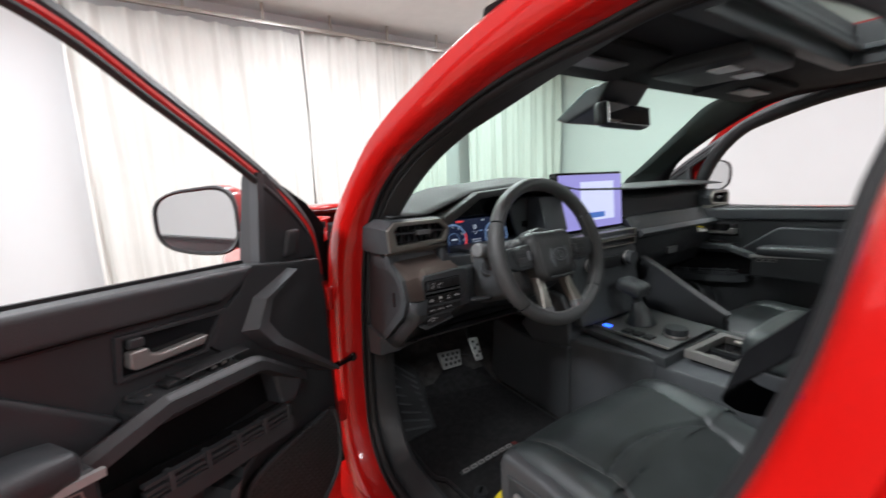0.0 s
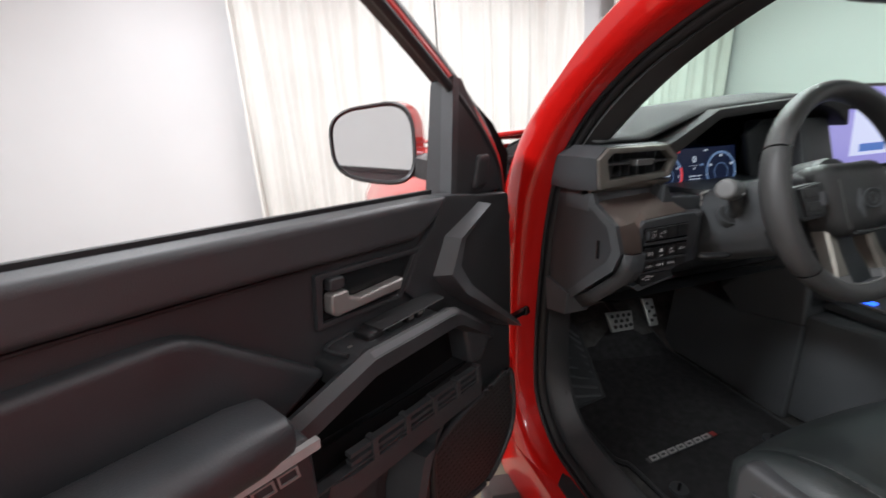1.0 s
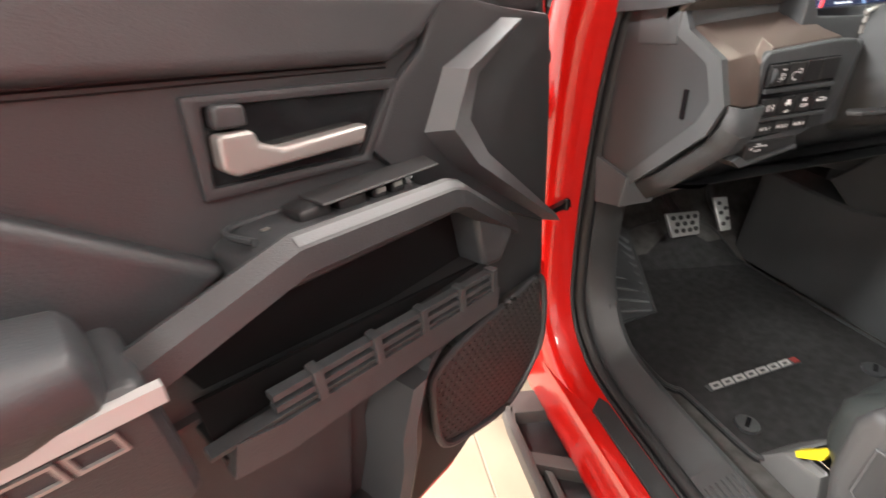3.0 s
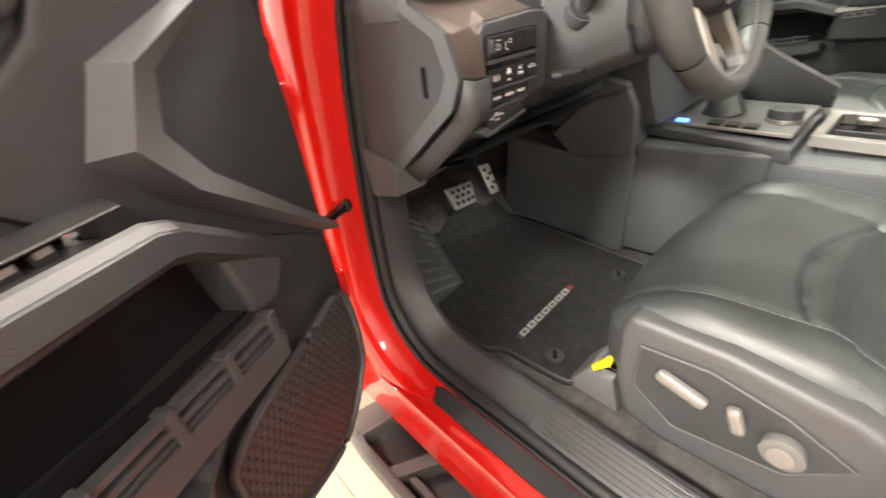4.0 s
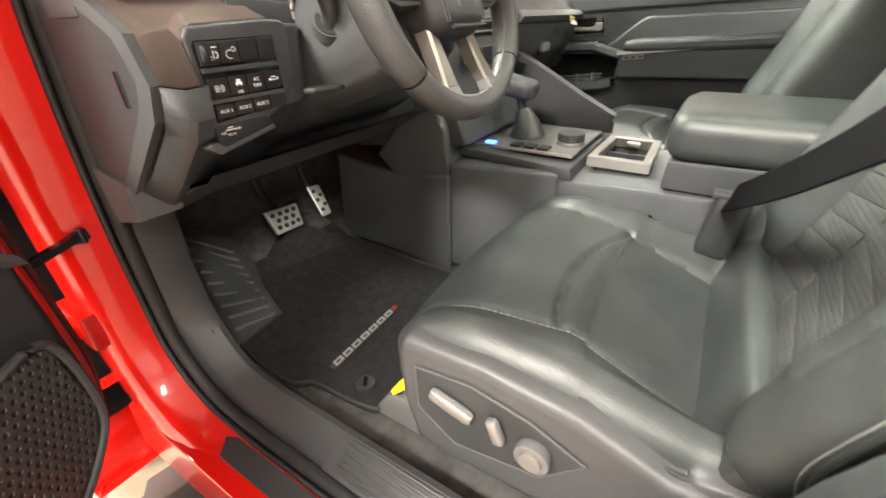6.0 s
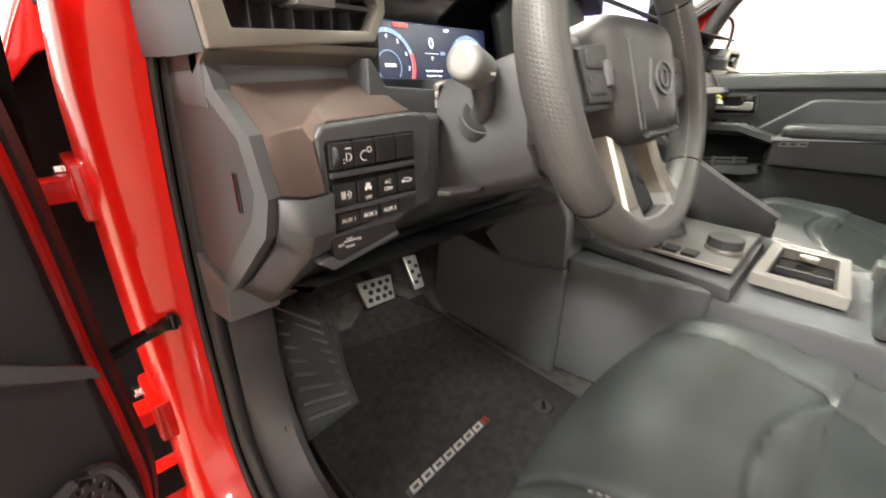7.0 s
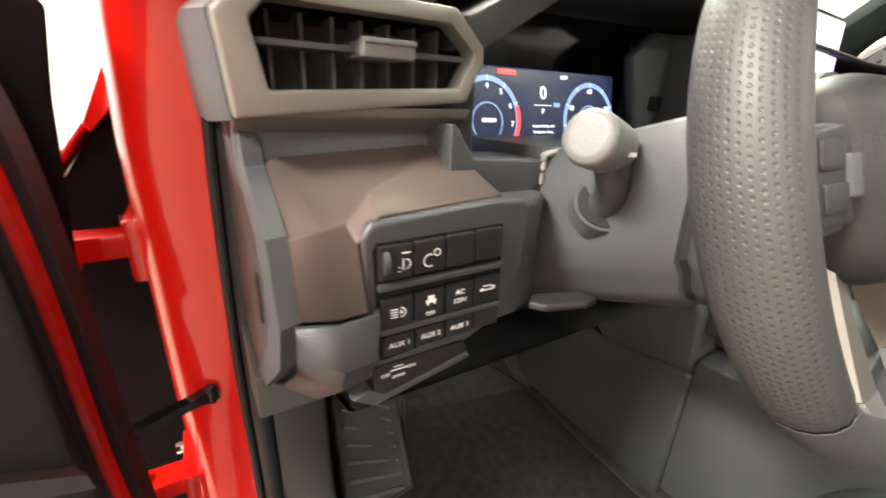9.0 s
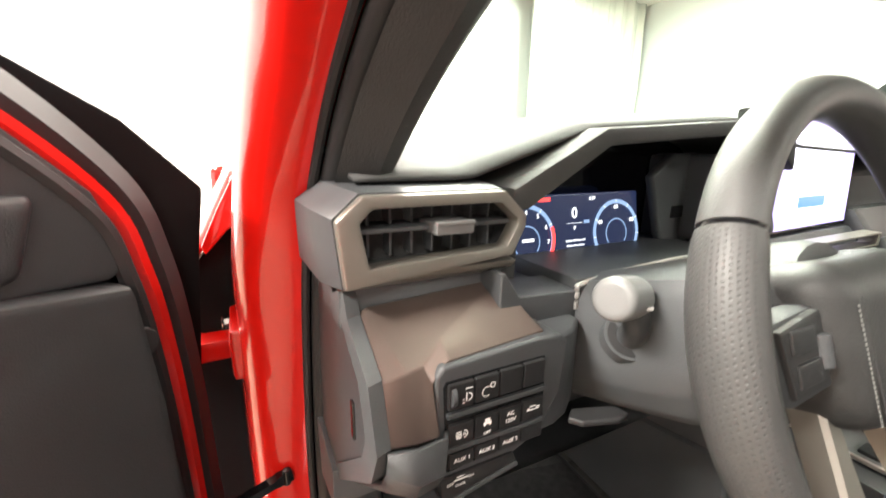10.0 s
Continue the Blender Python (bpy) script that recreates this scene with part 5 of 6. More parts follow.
    for sx in (-1, 1):
        bo_ = part("back_bolster", soft_box(0.088, 0.20, 0.62, 0.042, 22, roll, BMX @ pose(sx * 0.224, 0.022, 0.0)), LEATHER, th, "rounded leather backrest bolster")
        for mm, r, pts, lb in ((LEATHER, 0.0035, ((0.0, -0.288), (0.05, -0.276), (0.080, -0.245), (0.088, -0.18), (0.088, -0.05), (0.082, 0.12), (0.066, 0.29)), "raised seam"),
                               (STITCH, 0.0007, ((0.0, -0.280), (0.047, -0.268), (0.073, -0.240), (0.080, -0.18), (0.080, -0.05), (0.074, 0.12), (0.058, 0.29)), "pale stitching"),
                               (STITCH, 0.0007, ((0.0, -0.296), (0.053, -0.284), (0.087, -0.250), (0.096, -0.18), (0.096, -0.05), (0.090, 0.12), (0.074, 0.29)), "pale stitching"),
                               (RUBBER, 0.0022, ((-0.03, -0.27), (0.02, -0.255), (0.046, -0.22), (0.052, -0.15), (0.050, 0.0), (0.046, 0.12), (0.030, 0.29)), "dark side seam")):
            if sx == side:
                part("bolster_seam", tube([BMX @ Vector((sx * 0.2675, y, z)) for y, z in pts], r, 8, 30), mm, bo_, lb)
    part("headrest", soft_box(0.26, 0.10, 0.18, 0.04, 12, None, pose(cx, -0.268, 1.50, 12, 0, 0)), LEATHER, th)
    part("base_frame", box(cx - 0.20, cx + 0.20, 0.03, 0.42, 0.60, 0.69, 0.02), BLACK, th)
    for sx in (-0.19, 0.19):
        part("track", box(cx + sx - 0.018, cx + sx + 0.018, -0.05, 0.46, 0.588, 0.62, 0.004), DARK, th)
    tc = part("track_cover", prism([(0.455, 0.655), (0.500, 0.645), (0.535, 0.590), (0.44, 0.590)], cx + side * 0.245, cx + side * 0.165, "x", 0.006), GREY, th, "grey plastic seat track cover")
    part("track_clip", box(cx - 0.235, cx - 0.20, 0.455, 0.485, 0.652, 0.668, 0.003), CHROME, tc)
    part("track_clip", box(cx - 0.19, cx - 0.175, 0.462, 0.492, 0.650, 0.675, 0.003), CHROME, tc)
    if sw:
        sh = [(0.440, 0.808), (0.450, 0.78), (0.448, 0.70), (0.430, 0.630), (0.373, 0.617), (0.21, 0.630), (0.11, 0.657), (0.06, 0.690), (0.045, 0.775), (0.13, 0.768), (0.22, 0.800), (0.33, 0.812)]
        part("hinge_cover", soft_box(0.05, 0.105, 0.17, 0.018, 8, None, pose(cx - 0.238, 0.062, 0.700, -8, 0, 0)), SHIELD, th, "grey backrest hinge cover")
        part("side_trim", prism(sh, cx - 0.268, cx - 0.225, "x", 0.016, 4), SHIELD, th, "grey plastic seat side shield")
        po = [(0.418, 0.772), (0.418, 0.702), (0.362, 0.664), (0.248, 0.687), (0.205, 0.742), (0.266, 0.768), (0.34, 0.782)]
        pn = part("switch_plate", prism(po, cx - 0.272, cx - 0.262, "x", 0.004, 2), TRIM, th, "dark grey recessed switch plate")
        part("plate_edge", tube([(cx - 0.2705, y, z) for y, z in po], 0.0022, 6, 0, True), SHIELD, pn)
        part("seat_switch", soft_box(0.014, 0.060, 0.018, 0.006, 7, None, pose(cx - 0.279, 0.362, 0.744, 14, 0, 0)), SATIN, pn, "silver seat switch")
        part("seat_switch", soft_box(0.014, 0.016, 0.036, 0.006, 7, None, pose(cx - 0.279, 0.303, 0.738, -22, 0, 0)), SATIN, pn, "silver recline switch")
        part("lumbar_dial", disc(0.021, 0.014, 28, 0.004, pose(cx - 0.278, 0.258, 0.727, 0, 90, 0)), GREY, pn, "round lumbar switch")
        part("dial_cap", disc(0.013, 0.006, 24, 0.002, pose(cx - 0.286, 0.258, 0.727, 0, 90, 0)), SATIN, pn)
    return th


seat(-0.372, "black leather driver seat with grey side shield and power switches", True)
far_seat = seat(0.40, "black leather passenger seat with quilted insert", False)
for c in far_seat.children_recursive:
    c.data.transform(Matrix.Translation((0, 0.045, 0.045)))
lbl = thing("warning_label", pose(0, 0, 0), "yellow label on the seat track", "label")
part("label_sheet", prism([(0.458, 0.705), (0.464, 0.700), (0.490, 0.662), (0.486, 0.654), (0.462, 0.680)], -0.618, -0.606, "x", 0.001), YELLOW, lbl)
belt = thing("seat_belt", pose(0, 0, 0), "black seat belt running down to its buckle", "seat belt")
WEB = material("belt_webbing", (0.008, 0.008, 0.009), 0.95, vary=0.2, spec=0.02)
part("webbing", sweep(smooth_path([(-0.70, -0.16, 1.42), (-0.655, -0.01, 1.21), (-0.59, 0.075, 1.105), (-0.48, 0.100, 1.030), (-0.33, 0.115, 0.955), (-0.185, 0.128, 0.888)], 24), [(-0.0012, 0.024), (0.0012, 0.024), (0.0012, -0.024), (-0.0012, -0.024)], (-0.45, 0.75, 0.45)), WEB, belt, "black woven webbing")
bk = part("buckle", soft_box(0.030, 0.052, 0.105, 0.008, 7, None, pose(-0.178, 0.125, 0.835, 6, 0, 0)), BLACK, belt, "black plastic buckle")
part("buckle_tongue", box(-0.191, -0.163, 0.100, 0.152, 0.887, 0.895, 0.002), DARK, bk)

# ---- centre console ----
con = thing("centre_console", pose(0, 0, 0), "black centre console with shifter, cup holders and padded armrest", "console")
CX0, CX1 = -0.118, 0.205
part("console_body", prism([(0.66, 0.60), (0.66, 0.865), (0.39, 0.850), (0.26, 0.855), (-0.30, 0.87), (-0.30, 0.60)], CX0, CX1, "x", 0.012), SHROUD, con, "dark grey console side")
part("console_front", prism([(0.655, 0.60), (0.645, 0.885), (0.70, 0.96), (0.90, 1.0), (0.95, 0.60)], CX0 + 0.01, CX1 - 0.01, "x", 0.015), DARK, con)
part("knee_panel", prism([(0.865, 0.855), (0.735, 0.995), (0.690, 0.985), (0.662, 0.935), (0.655, 0.825), (0.80, 0.80)], -0.178, CX0 + 0.02, "x", 0.010, 3), SHROUD, con, "dark grey knee panel beside the console")
part("console_flare", prism([(-0.176, 0.655), (-0.172, 0.60), (-0.122, 0.42), (-0.06, 0.42), (-0.06, 0.655)], 0.60, 0.862, "z", 0.010, 3), SHROUD, con, "dark grey console side")
part("tunnel_side", prism([(0.650, 0.585), (0.650, 0.838), (0.80, 0.815), (1.00, 0.84), (1.02, 0.60)], -0.186, -0.10, "x", 0.012, 3), SHROUD, con, "dark grey tunnel side")
part("shift_deck", prism([(0.665, 0.868), (0.655, 0.886), (0.40, 0.874), (0.395, 0.846)], CX0 - 0.004, CX1, "x", 0.006), DARK, con, "dark grey shifter deck")
part("deck_plate", prism([(-0.085, 0.41), (0.175, 0.41), (0.175, 0.63), (-0.075, 0.645)], 0.8865, 0.889, "z", 0.001, 1, pose(0, 0, -0.003, -0, 0, 0)), GREY, con, "satin grey deck plate")
part("deck_chrome", box(-0.086, -0.08, 0.41, 0.64, 0.884, 0.890, 0.001), SILVER, con)
part("drive_dial", disc(0.030, 0.028, 28, 0.004, pose(0.02, 0.445, 0.898)), DARK, con, "round drive mode dial")
part("dial_ring", disc(0.032, 0.008, 28, 0.002, pose(0.02, 0.445, 0.89)), SILVER, con)
for k in range(3):
    part("deck_button", box(-0.066, -0.036, 0.47 + k * 0.032, 0.495 + k * 0.032, 0.886, 0.892, 0.002), SW_M, con)
part("lit_button", box(-0.064, -0.048, 0.600, 0.622, 0.886, 0.8905, 0.001), glow("blue_indicator", (0.03, 0.12, 1.0), 4.0), con, "blue lit indicator button")
part("shift_boot", sweep([Vector((0.04, 0.56, 0.886)), Vector((0.04, 0.565, 0.92)), Vector((0.04, 0.575, 0.95))], circle(0.045, 12), (1, 0, 0), scale=lambda s: 1.0 - 0.65 * s), LEATHER, con, "leather shifter boot")
part("shift_lever", tube([(0.04, 0.57, 0.93), (0.035, 0.585, 0.985)], 0.011, 10), BLACK, con)
part("shift_knob", soft_box(0.07, 0.085, 0.045, 0.018, 8, None, pose(0.03, 0.585, 1.0, 12, 0, 0)), DARK, con, "black leather shift knob")
part("grab_rail", sweep(smooth_path([(0.215, 0.40, 0.905), (0.215, 0.50, 0.955), (0.215, 0.60, 1.01), (0.215, 0.68, 1.05)], 16), [(-0.018, 0.014), (0.018, 0.014), (0.018, -0.016), (-0.018, -0.016)], (1, 0, 0)), BLACK, con, "sloping padded knee rail")
part("rail_skirt", prism([(0.395, 0.86), (0.395, 0.90), (0.68, 1.05), (0.80, 1.05), (0.80, 0.86)], 0.20, 0.23, "x", 0.006), BLACK, con)
CO = [(-0.05, 0.262), (0.148, 0.268), (0.152, 0.385), (-0.048, 0.388)]
CI = [(-0.030, 0.280), (0.128, 0.285), (0.130, 0.366), (-0.030, 0.370)]
part("cup_plate", ring_prism(CO, CI, 0.862, 0.884, "z", 0.003), SATIN, con, "satin silver cup holder surround")
part("cup_well", box(-0.034, 0.134, 0.276, 0.374, 0.845, 0.862), PIANO, con)
part("cup_divider", box(0.045, 0.052, 0.285, 0.365, 0.858, 0.872, 0.002), BLACK, con)
for cx, cy in ((-0.024, 0.325), (0.124, 0.325)):
    part("cup_tab", soft_box(0.018, 0.03, 0.012, 0.004, 4, None, pose(cx, cy, 0.874)), SILVER, con, "silver cup holder tab")
part("armrest", soft_box(0.285, 0.46, 0.085, 0.032, 16, lambda p: Vector((p.x, p.y, p.z + 0.006 * (1 - (p.x / 0.14) ** 2))), pose(0.015, 0.012, 0.955)), LEATHER, con, "padded black leather armrest lid")
part("armrest_box", prism([(0.235, 0.86), (0.232, 0.915), (-0.22, 0.925), (-0.22, 0.86)], CX0 + 0.004, 0.15, "x", 0.008), DARK, con)
part("armrest_latch", box(-0.01, 0.03, 0.238, 0.25, 0.905, 0.93, 0.003), GREY, con)

# ---- rear-view mirror and roof console ----
rvm = thing("rear_view_mirror", pose(0, 0, 0), "black rear-view mirror on the windshield", "mirror")
RM = pose(-0.135, 0.532, 1.490, -5, 0, 5)
part("housing", soft_box(0.228, 0.035, 0.062, 0.016, 8, None, RM), BLACK, rvm)
part("glass", box(-0.102, 0.102, -0.0205, -0.0175, -0.024, 0.024, 0.001, 2, RM), MIRROR, rvm, "clear mirror glass")
part("stem", tube([RM @ Vector((0, 0.01, 0.02)), Vector((-0.12, 0.58, 1.54))], 0.012, 10), BLACK, rvm)
part("camera_cover", prism([(0.66, 1.485), (0.56, 1.520), (0.52, 1.575), (0.60, 1.565), (0.70, 1.500)], -0.20, -0.03, "x", 0.01, 3), BLACK, rvm, "black camera cover")
oc = thing("roof_console", pose(0, 0, 0), "black overhead console with map lamps", "roof console")
part("housing", soft_box(0.24, 0.22, 0.05, 0.016, 8, None, pose(0.0, 0.37, 1.592)), BLACK, oc)
for xx in (-0.06, 0.06):
    part("map_lamp", box(xx - 0.03, xx + 0.03, 0.31, 0.36, 1.563, 1.569, 0.003), PAPER, oc, "white map lamp")
for cx in (-0.42, 0.42):
    v = thing("sun_visor", pose(0, 0, 0), "black cloth sun visor folded up", "sun visor")
    part("flap", soft_box(0.36, 0.15, 0.022, 0.010, 6, None, pose(cx * 0.88, 0.455, 1.585, -8, 0, 0)), LINER, v)
    part("vanity_cover", box(cx * 0.88 - 0.08, cx * 0.88 + 0.08, 0.42, 0.475, 1.569, 1.575, 0.002), GREY, v)

# ---- doors ----
SPK = dimpled(material("speaker_mesh", (0.035, 0.034, 0.034), 0.5), 0.0105, 0.004, 0.12)
DOOR_A = 56.0
DH = (-0.8695, 0.7468)
FLANGE = [(0.10, 0.63), (0.02, 0.68), (-0.012, 0.76), (-0.012, 0.86), (-0.008, 0.95), (-0.004, 1.10), (0.006, 1.20), (0.03, 1.265), (0.12, 1.352), (0.30, 1.475), (0.43, 1.553), (0.62, 1.600), (0.90, 1.600), (1.06, 1.55), (1.10, 1.40), (1.09, 1.25)]


def door_trim(th):
    """Inner side of a front door: u runs from the hinge edge to the rear, n into the cab, z up."""
    shell = [(0.03, 1.16), (0.05, 1.185), (1.06, 1.215), (1.10, 1.0), (1.08, 0.62), (0.95, 0.56), (0.20, 0.56), (0.08, 0.63), (0.0, 0.74), (0.004, 0.95)]
    part("shell", prism(shell, -0.115, -0.03, "y", 0.012), RED, th, "glossy red door shell")
    fl = smooth_path([(u, -0.012, z) for u, z in FLANGE], 110)
    part("flange", sweep(fl, [(-0.012, -0.006), (0.002, -0.006), (0.004, 0.0), (0.002, 0.006), (-0.012, 0.006)], (0, 1, 0)), RED, th, "red painted door flange")
    part("edge_seal", sweep([p + Vector((0.0, 0.004, 0.0)) for p in fl], [(a, b - 0.012) for a, b in circle(0.0065, 8)], (0, 1, 0)), RUBBER, th, "black rubber seal beside the flange")
    part("edge_seal", sweep([p + Vector((0.0, -0.012, 0.0)) for p in fl], [(-0.03, 0.006), (0.004, 0.007), (0.006, 0.016), (-0.004, 0.030), (-0.03, 0.032)], (0, 1, 0)), RUBBER, th, "black outer weather strip")
    # door end coloured near black for the shade by the hinges
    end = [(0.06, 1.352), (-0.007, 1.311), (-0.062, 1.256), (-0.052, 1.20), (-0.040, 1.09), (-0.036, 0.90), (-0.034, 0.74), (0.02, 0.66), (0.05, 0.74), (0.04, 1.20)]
    part("end_plate", prism(end, -0.075, -0.035, "y", 0.006), SHADE_BLACK, th, "front end of the door, coloured near black for its shade")
    part("end_plug", disc(0.011, 0.008, 18, 0.002, pose(0.022, 0.004, 1.152, 90, 0, 0)), RUBBER, th)
    base = [(0.020, 1.195), (0.18, 1.214), (0.62, 1.230), (1.06, 1.246), (1.07, 0.66), (0.94, 0.62), (0.22, 0.64), (0.06, 0.70), (0.005, 0.78), (0.006, 0.95), (0.012, 1.10)]
    part("trim_panel", prism(base, -0.022, 0.004, "y", 0.006), BLACK, th, "black plastic door trim")
    pad = [(0.19, 1.217), (0.62, 1.232), (1.06, 1.248), (1.06, 1.206), (0.63, 1.190), (0.53, 1.186), (0.262, 1.172), (0.225, 1.187)]
    part("upper_pad", prism(pad, -0.03, 0.016, "y", 0.010, 4), DARK, th, "soft dark grey upper pad")
    part("pad_groove", tube([(0.26, 0.0045, 1.170), (0.53, 0.0045, 1.1825), (0.63, 0.0045, 1.1865), (1.06, 0.0045, 1.2025)], 0.0022, 6), RUBBER, th)
    part("belt_seal", sweep([Vector((0.18, -0.030, 1.221)), Vector((0.62, -0.030, 1.236)), Vector((1.06, -0.030, 1.252))], [(-0.004, 0.000), (0.004, 0.000), (0.004, -0.008), (-0.004, -0.008)], (0, 1, 0)), RUBBER, th, "black window seal")
    part("corner_panel", prism([(0.022, 1.197), (0.10, 1.205), (0.20, 1.220), (0.225, 1.18), (0.26, 1.155), (0.29, 1.11), (0.24, 1.06), (0.012, 0.94), (0.014, 1.10)], -0.02, 0.012, "y", 0.008), BLACK, th, "black front corner panel")
    co = [(0.118, 1.197), (0.205, 1.163), (0.236, 1.112), (0.200, 1.072), (0.015, 0.943)]
    ci = [(0.108, 1.190), (0.172, 1.153), (0.186, 1.116), (0.160, 1.078), (0.015, 0.958)]
    mid = [(0.6 * a + 0.4 * c, 0.6 * b + 0.4 * d) for (a, b), (c, d) in zip(co, ci)]
    tb = strip([[(u, n, z) for u, z in ring] for ring, n in ((co, 0.006), (mid, 0.034), (ci, 0.027), (ci, 0.004))])
    bevelled(tb, 0.003, 2, 15)
    part("corner_trim", tb, SHROUD, th, "grey angled trim strip")
    ins = [(1.06, 1.183), (0.645, 1.165), (0.556, 1.1635), (0.540, 1.1615), (0.525, 1.154), (0.418, 1.067), (0.48, 1.04), (1.06, 1.07)]
    part("insert", prism(ins, -0.005, 0.022, "y", 0.009, 4), DOORSKIN, th, "black leatherette insert")
    # latch handle
    hb = part("handle_bezel", ring_prism([(0.411, 1.170), (0.252, 1.160), (0.292, 1.102), (0.417, 1.110)], [(0.402, 1.163), (0.264, 1.153), (0.298, 1.109), (0.409, 1.117)], 0.0, 0.011, "y", 0.003), BLACK, th, "black handle surround")
    part("handle_cup", prism([(0.404, 1.165), (0.262, 1.155), (0.297, 1.107), (0.411, 1.115)], 0.002, 0.006, "y"), PIANO, hb)
    part("latch_handle", prism([(0.402, 1.148), (0.380, 1.147), (0.379, 1.139), (0.366, 1.133), (0.296, 1.134), (0.303, 1.121), (0.398, 1.122), (0.405, 1.128)], 0.006, 0.022, "y", 0.004, 3), SATIN, hb, "satin silver door latch handle")
    part("lock_knob", prism([(0.399, 1.164), (0.380, 1.162), (0.381, 1.149), (0.401, 1.150)], 0.006, 0.018, "y", 0.004, 3), BLACK, hb, "black lock rocker")
    # armrest and strip
    part("armrest", soft_box(0.60, 0.070, 0.042, 0.018, 18, lambda p: Vector((p.x, p.y, p.z + 0.05 * p.x)), pose(0.795, 0.061, 1.093)), DOORSKIN, th, "padded black leather armrest")
    part("armrest_seam", tube([(0.512, 0.0915, 1.0825), (0.65, 0.0955, 1.0915), (1.09, 0.0955, 1.1135)], 0.0016, 6), RUBBER, th)
    part("armrest_base", prism([(0.484, 1.068), (1.08, 1.100), (1.08, 1.0), (0.484, 0.985)], 0.0, 0.087, "y", 0.010, 3), BLACK, th)
    part("accent_strip", sweep([Vector((0.480, 0.0885, 1.059)), Vector((0.65, 0.0895, 1.0745)), Vector((1.06, 0.0895, 1.108))], [(-0.004, 0.0046), (0.0026, 0.0046), (0.0026, -0.0046), (-0.004, -0.0046)], (0, 1, 0)), STRIP, th, "silver accent strip")
    for k in range(3):
        u0, z0 = 0.500 + k * 0.0205, 1.040 + k * 0.0021
        part("badge_shape", ring_prism([(u0, z0), (u0 + 0.018, z0 + 0.002), (u0 + 0.0195, z0 + 0.014), (u0 + 0.0015, z0 + 0.012)], [(u0 + 0.002, z0 + 0.0018), (u0 + 0.0165, z0 + 0.0035), (u0 + 0.0175, z0 + 0.0122), (u0 + 0.0032, z0 + 0.0105)], 0.0860, 0.0890, "y"), SATIN, th, "raised chrome outline shape", smooth=False)
    # window switch pod and pull bar
    sp = part("switch_pod", prism([(0.425, 1.055), (0.422, 1.080), (0.402, 1.089), (0.27, 1.081), (0.243, 1.068), (0.243, 1.050)], 0.0, 0.056, "y", 0.006, 3), BLACK, th, "black window switch pod")
    part("pod_rim", tube([(0.408, 0.044, 1.0892), (0.405, 0.008, 1.0892), (0.285, 0.006, 1.0825), (0.258, 0.012, 1.077)], 0.0026, 8, 20), BLACK, sp, "raised black edge of the switch tray")
    part("switch_bed", prism([(0.388, 0.010), (0.388, 0.044), (0.275, 0.042), (0.262, 0.010)], 1.0845, 1.0866, "z", 0.001, 1, pose(0, 0, 0, 0, -1.5, 0)), RUBBER, sp)
    for u in (0.362, 0.332):
        part("window_switch", soft_box(0.025, 0.028, 0.012, 0.004, 5, None, pose(u, 0.024, 1.0885 - 0.06 * (0.36 - u))), SW_M, sp)
    for u, n in ((0.307, 0.016), (0.307, 0.032), (0.290, 0.016), (0.290, 0.032)):
        part("window_switch", soft_box(0.012, 0.012, 0.009, 0.002, 4, None, pose(u, n, 1.0858)), SW_M, sp)
        part("switch_edge", box(u - 0.004, u + 0.004, n + 0.0055, n + 0.007, 1.0868, 1.0905), SILVER, sp)
    part("mirror_knob", disc(0.007, 0.010, 14, 0.002, pose(0.270, 0.025, 1.085)), CHROME, sp)
    part("lock_mark", box(0.393, 0.398, 0.030, 0.033, 1.0892, 1.0902), SILVER, sp)
    pt = [(0.500, 0.064, 1.060), (0.470, 0.066, 1.069), (0.392, 0.067, 1.090), (0.250, 0.062, 1.081), (0.232, 0.059, 1.074), (0.118, 0.034, 0.995)]
    pull = strip([[(u, n - 0.019, z - 0.001) for u, n, z in pt], [(u, n - 0.011, z + 0.002) for u, n, z in pt], [(u, n, z - 0.006) for u, n, z in pt], [(u, n + 0.003, z - 0.021) for u, n, z in pt], [(u, n - 0.012, z - 0.030) for u, n, z in pt], [(u, n - 0.030, z - 0.026) for u, n, z in pt]])
    bevelled(pull, 0.003, 2, 12)
    part("pull_bar", pull, BLACK, th, "black plastic angular pull bar")
    # highlight along the chamfer, laid on as a strip of paler grey
    part("pull_edge", strip([[(u, n - 0.010 + k * 0.0098, z + 0.0024 - k * 0.0078) for u, n, z in pt[2:5]] for k in (0.25, 0.85)]), SHROUD, th, "paler strip painted as the highlight on the pull bar's chamfer")
    # map pocket and its slotted lip; dark sheet and floor paint in its shade
    part("pocket_back", prism([(0.478, 1.045), (0.36, 1.07), (0.22, 1.055), (0.165, 1.01), (0.17, 0.95), (0.46, 0.985)], 0.002, 0.006, "y"), SHADE_BLACK, th)
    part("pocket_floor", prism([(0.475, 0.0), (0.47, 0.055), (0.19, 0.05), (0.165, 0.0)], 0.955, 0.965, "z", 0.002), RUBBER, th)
    part("pocket_front", prism([(0.205, 1.045), (0.155, 1.015), (0.135, 0.985), (0.160, 0.955), (0.190, 0.962)], 0.0, 0.042, "y", 0.008, 3), DARK, th, "dark pocket end")
    lip0, lip1 = Vector((0.475, 0.060, 0.995)), Vector((0.185, 0.050, 0.957))
    part("pocket_lip", sweep([lip0, lip1], [(-0.006, 0.016), (0.004, 0.016), (0.006, 0.011), (-0.006, 0.011)], (0, 1, 0)), DARK, th, "dark pocket lip")
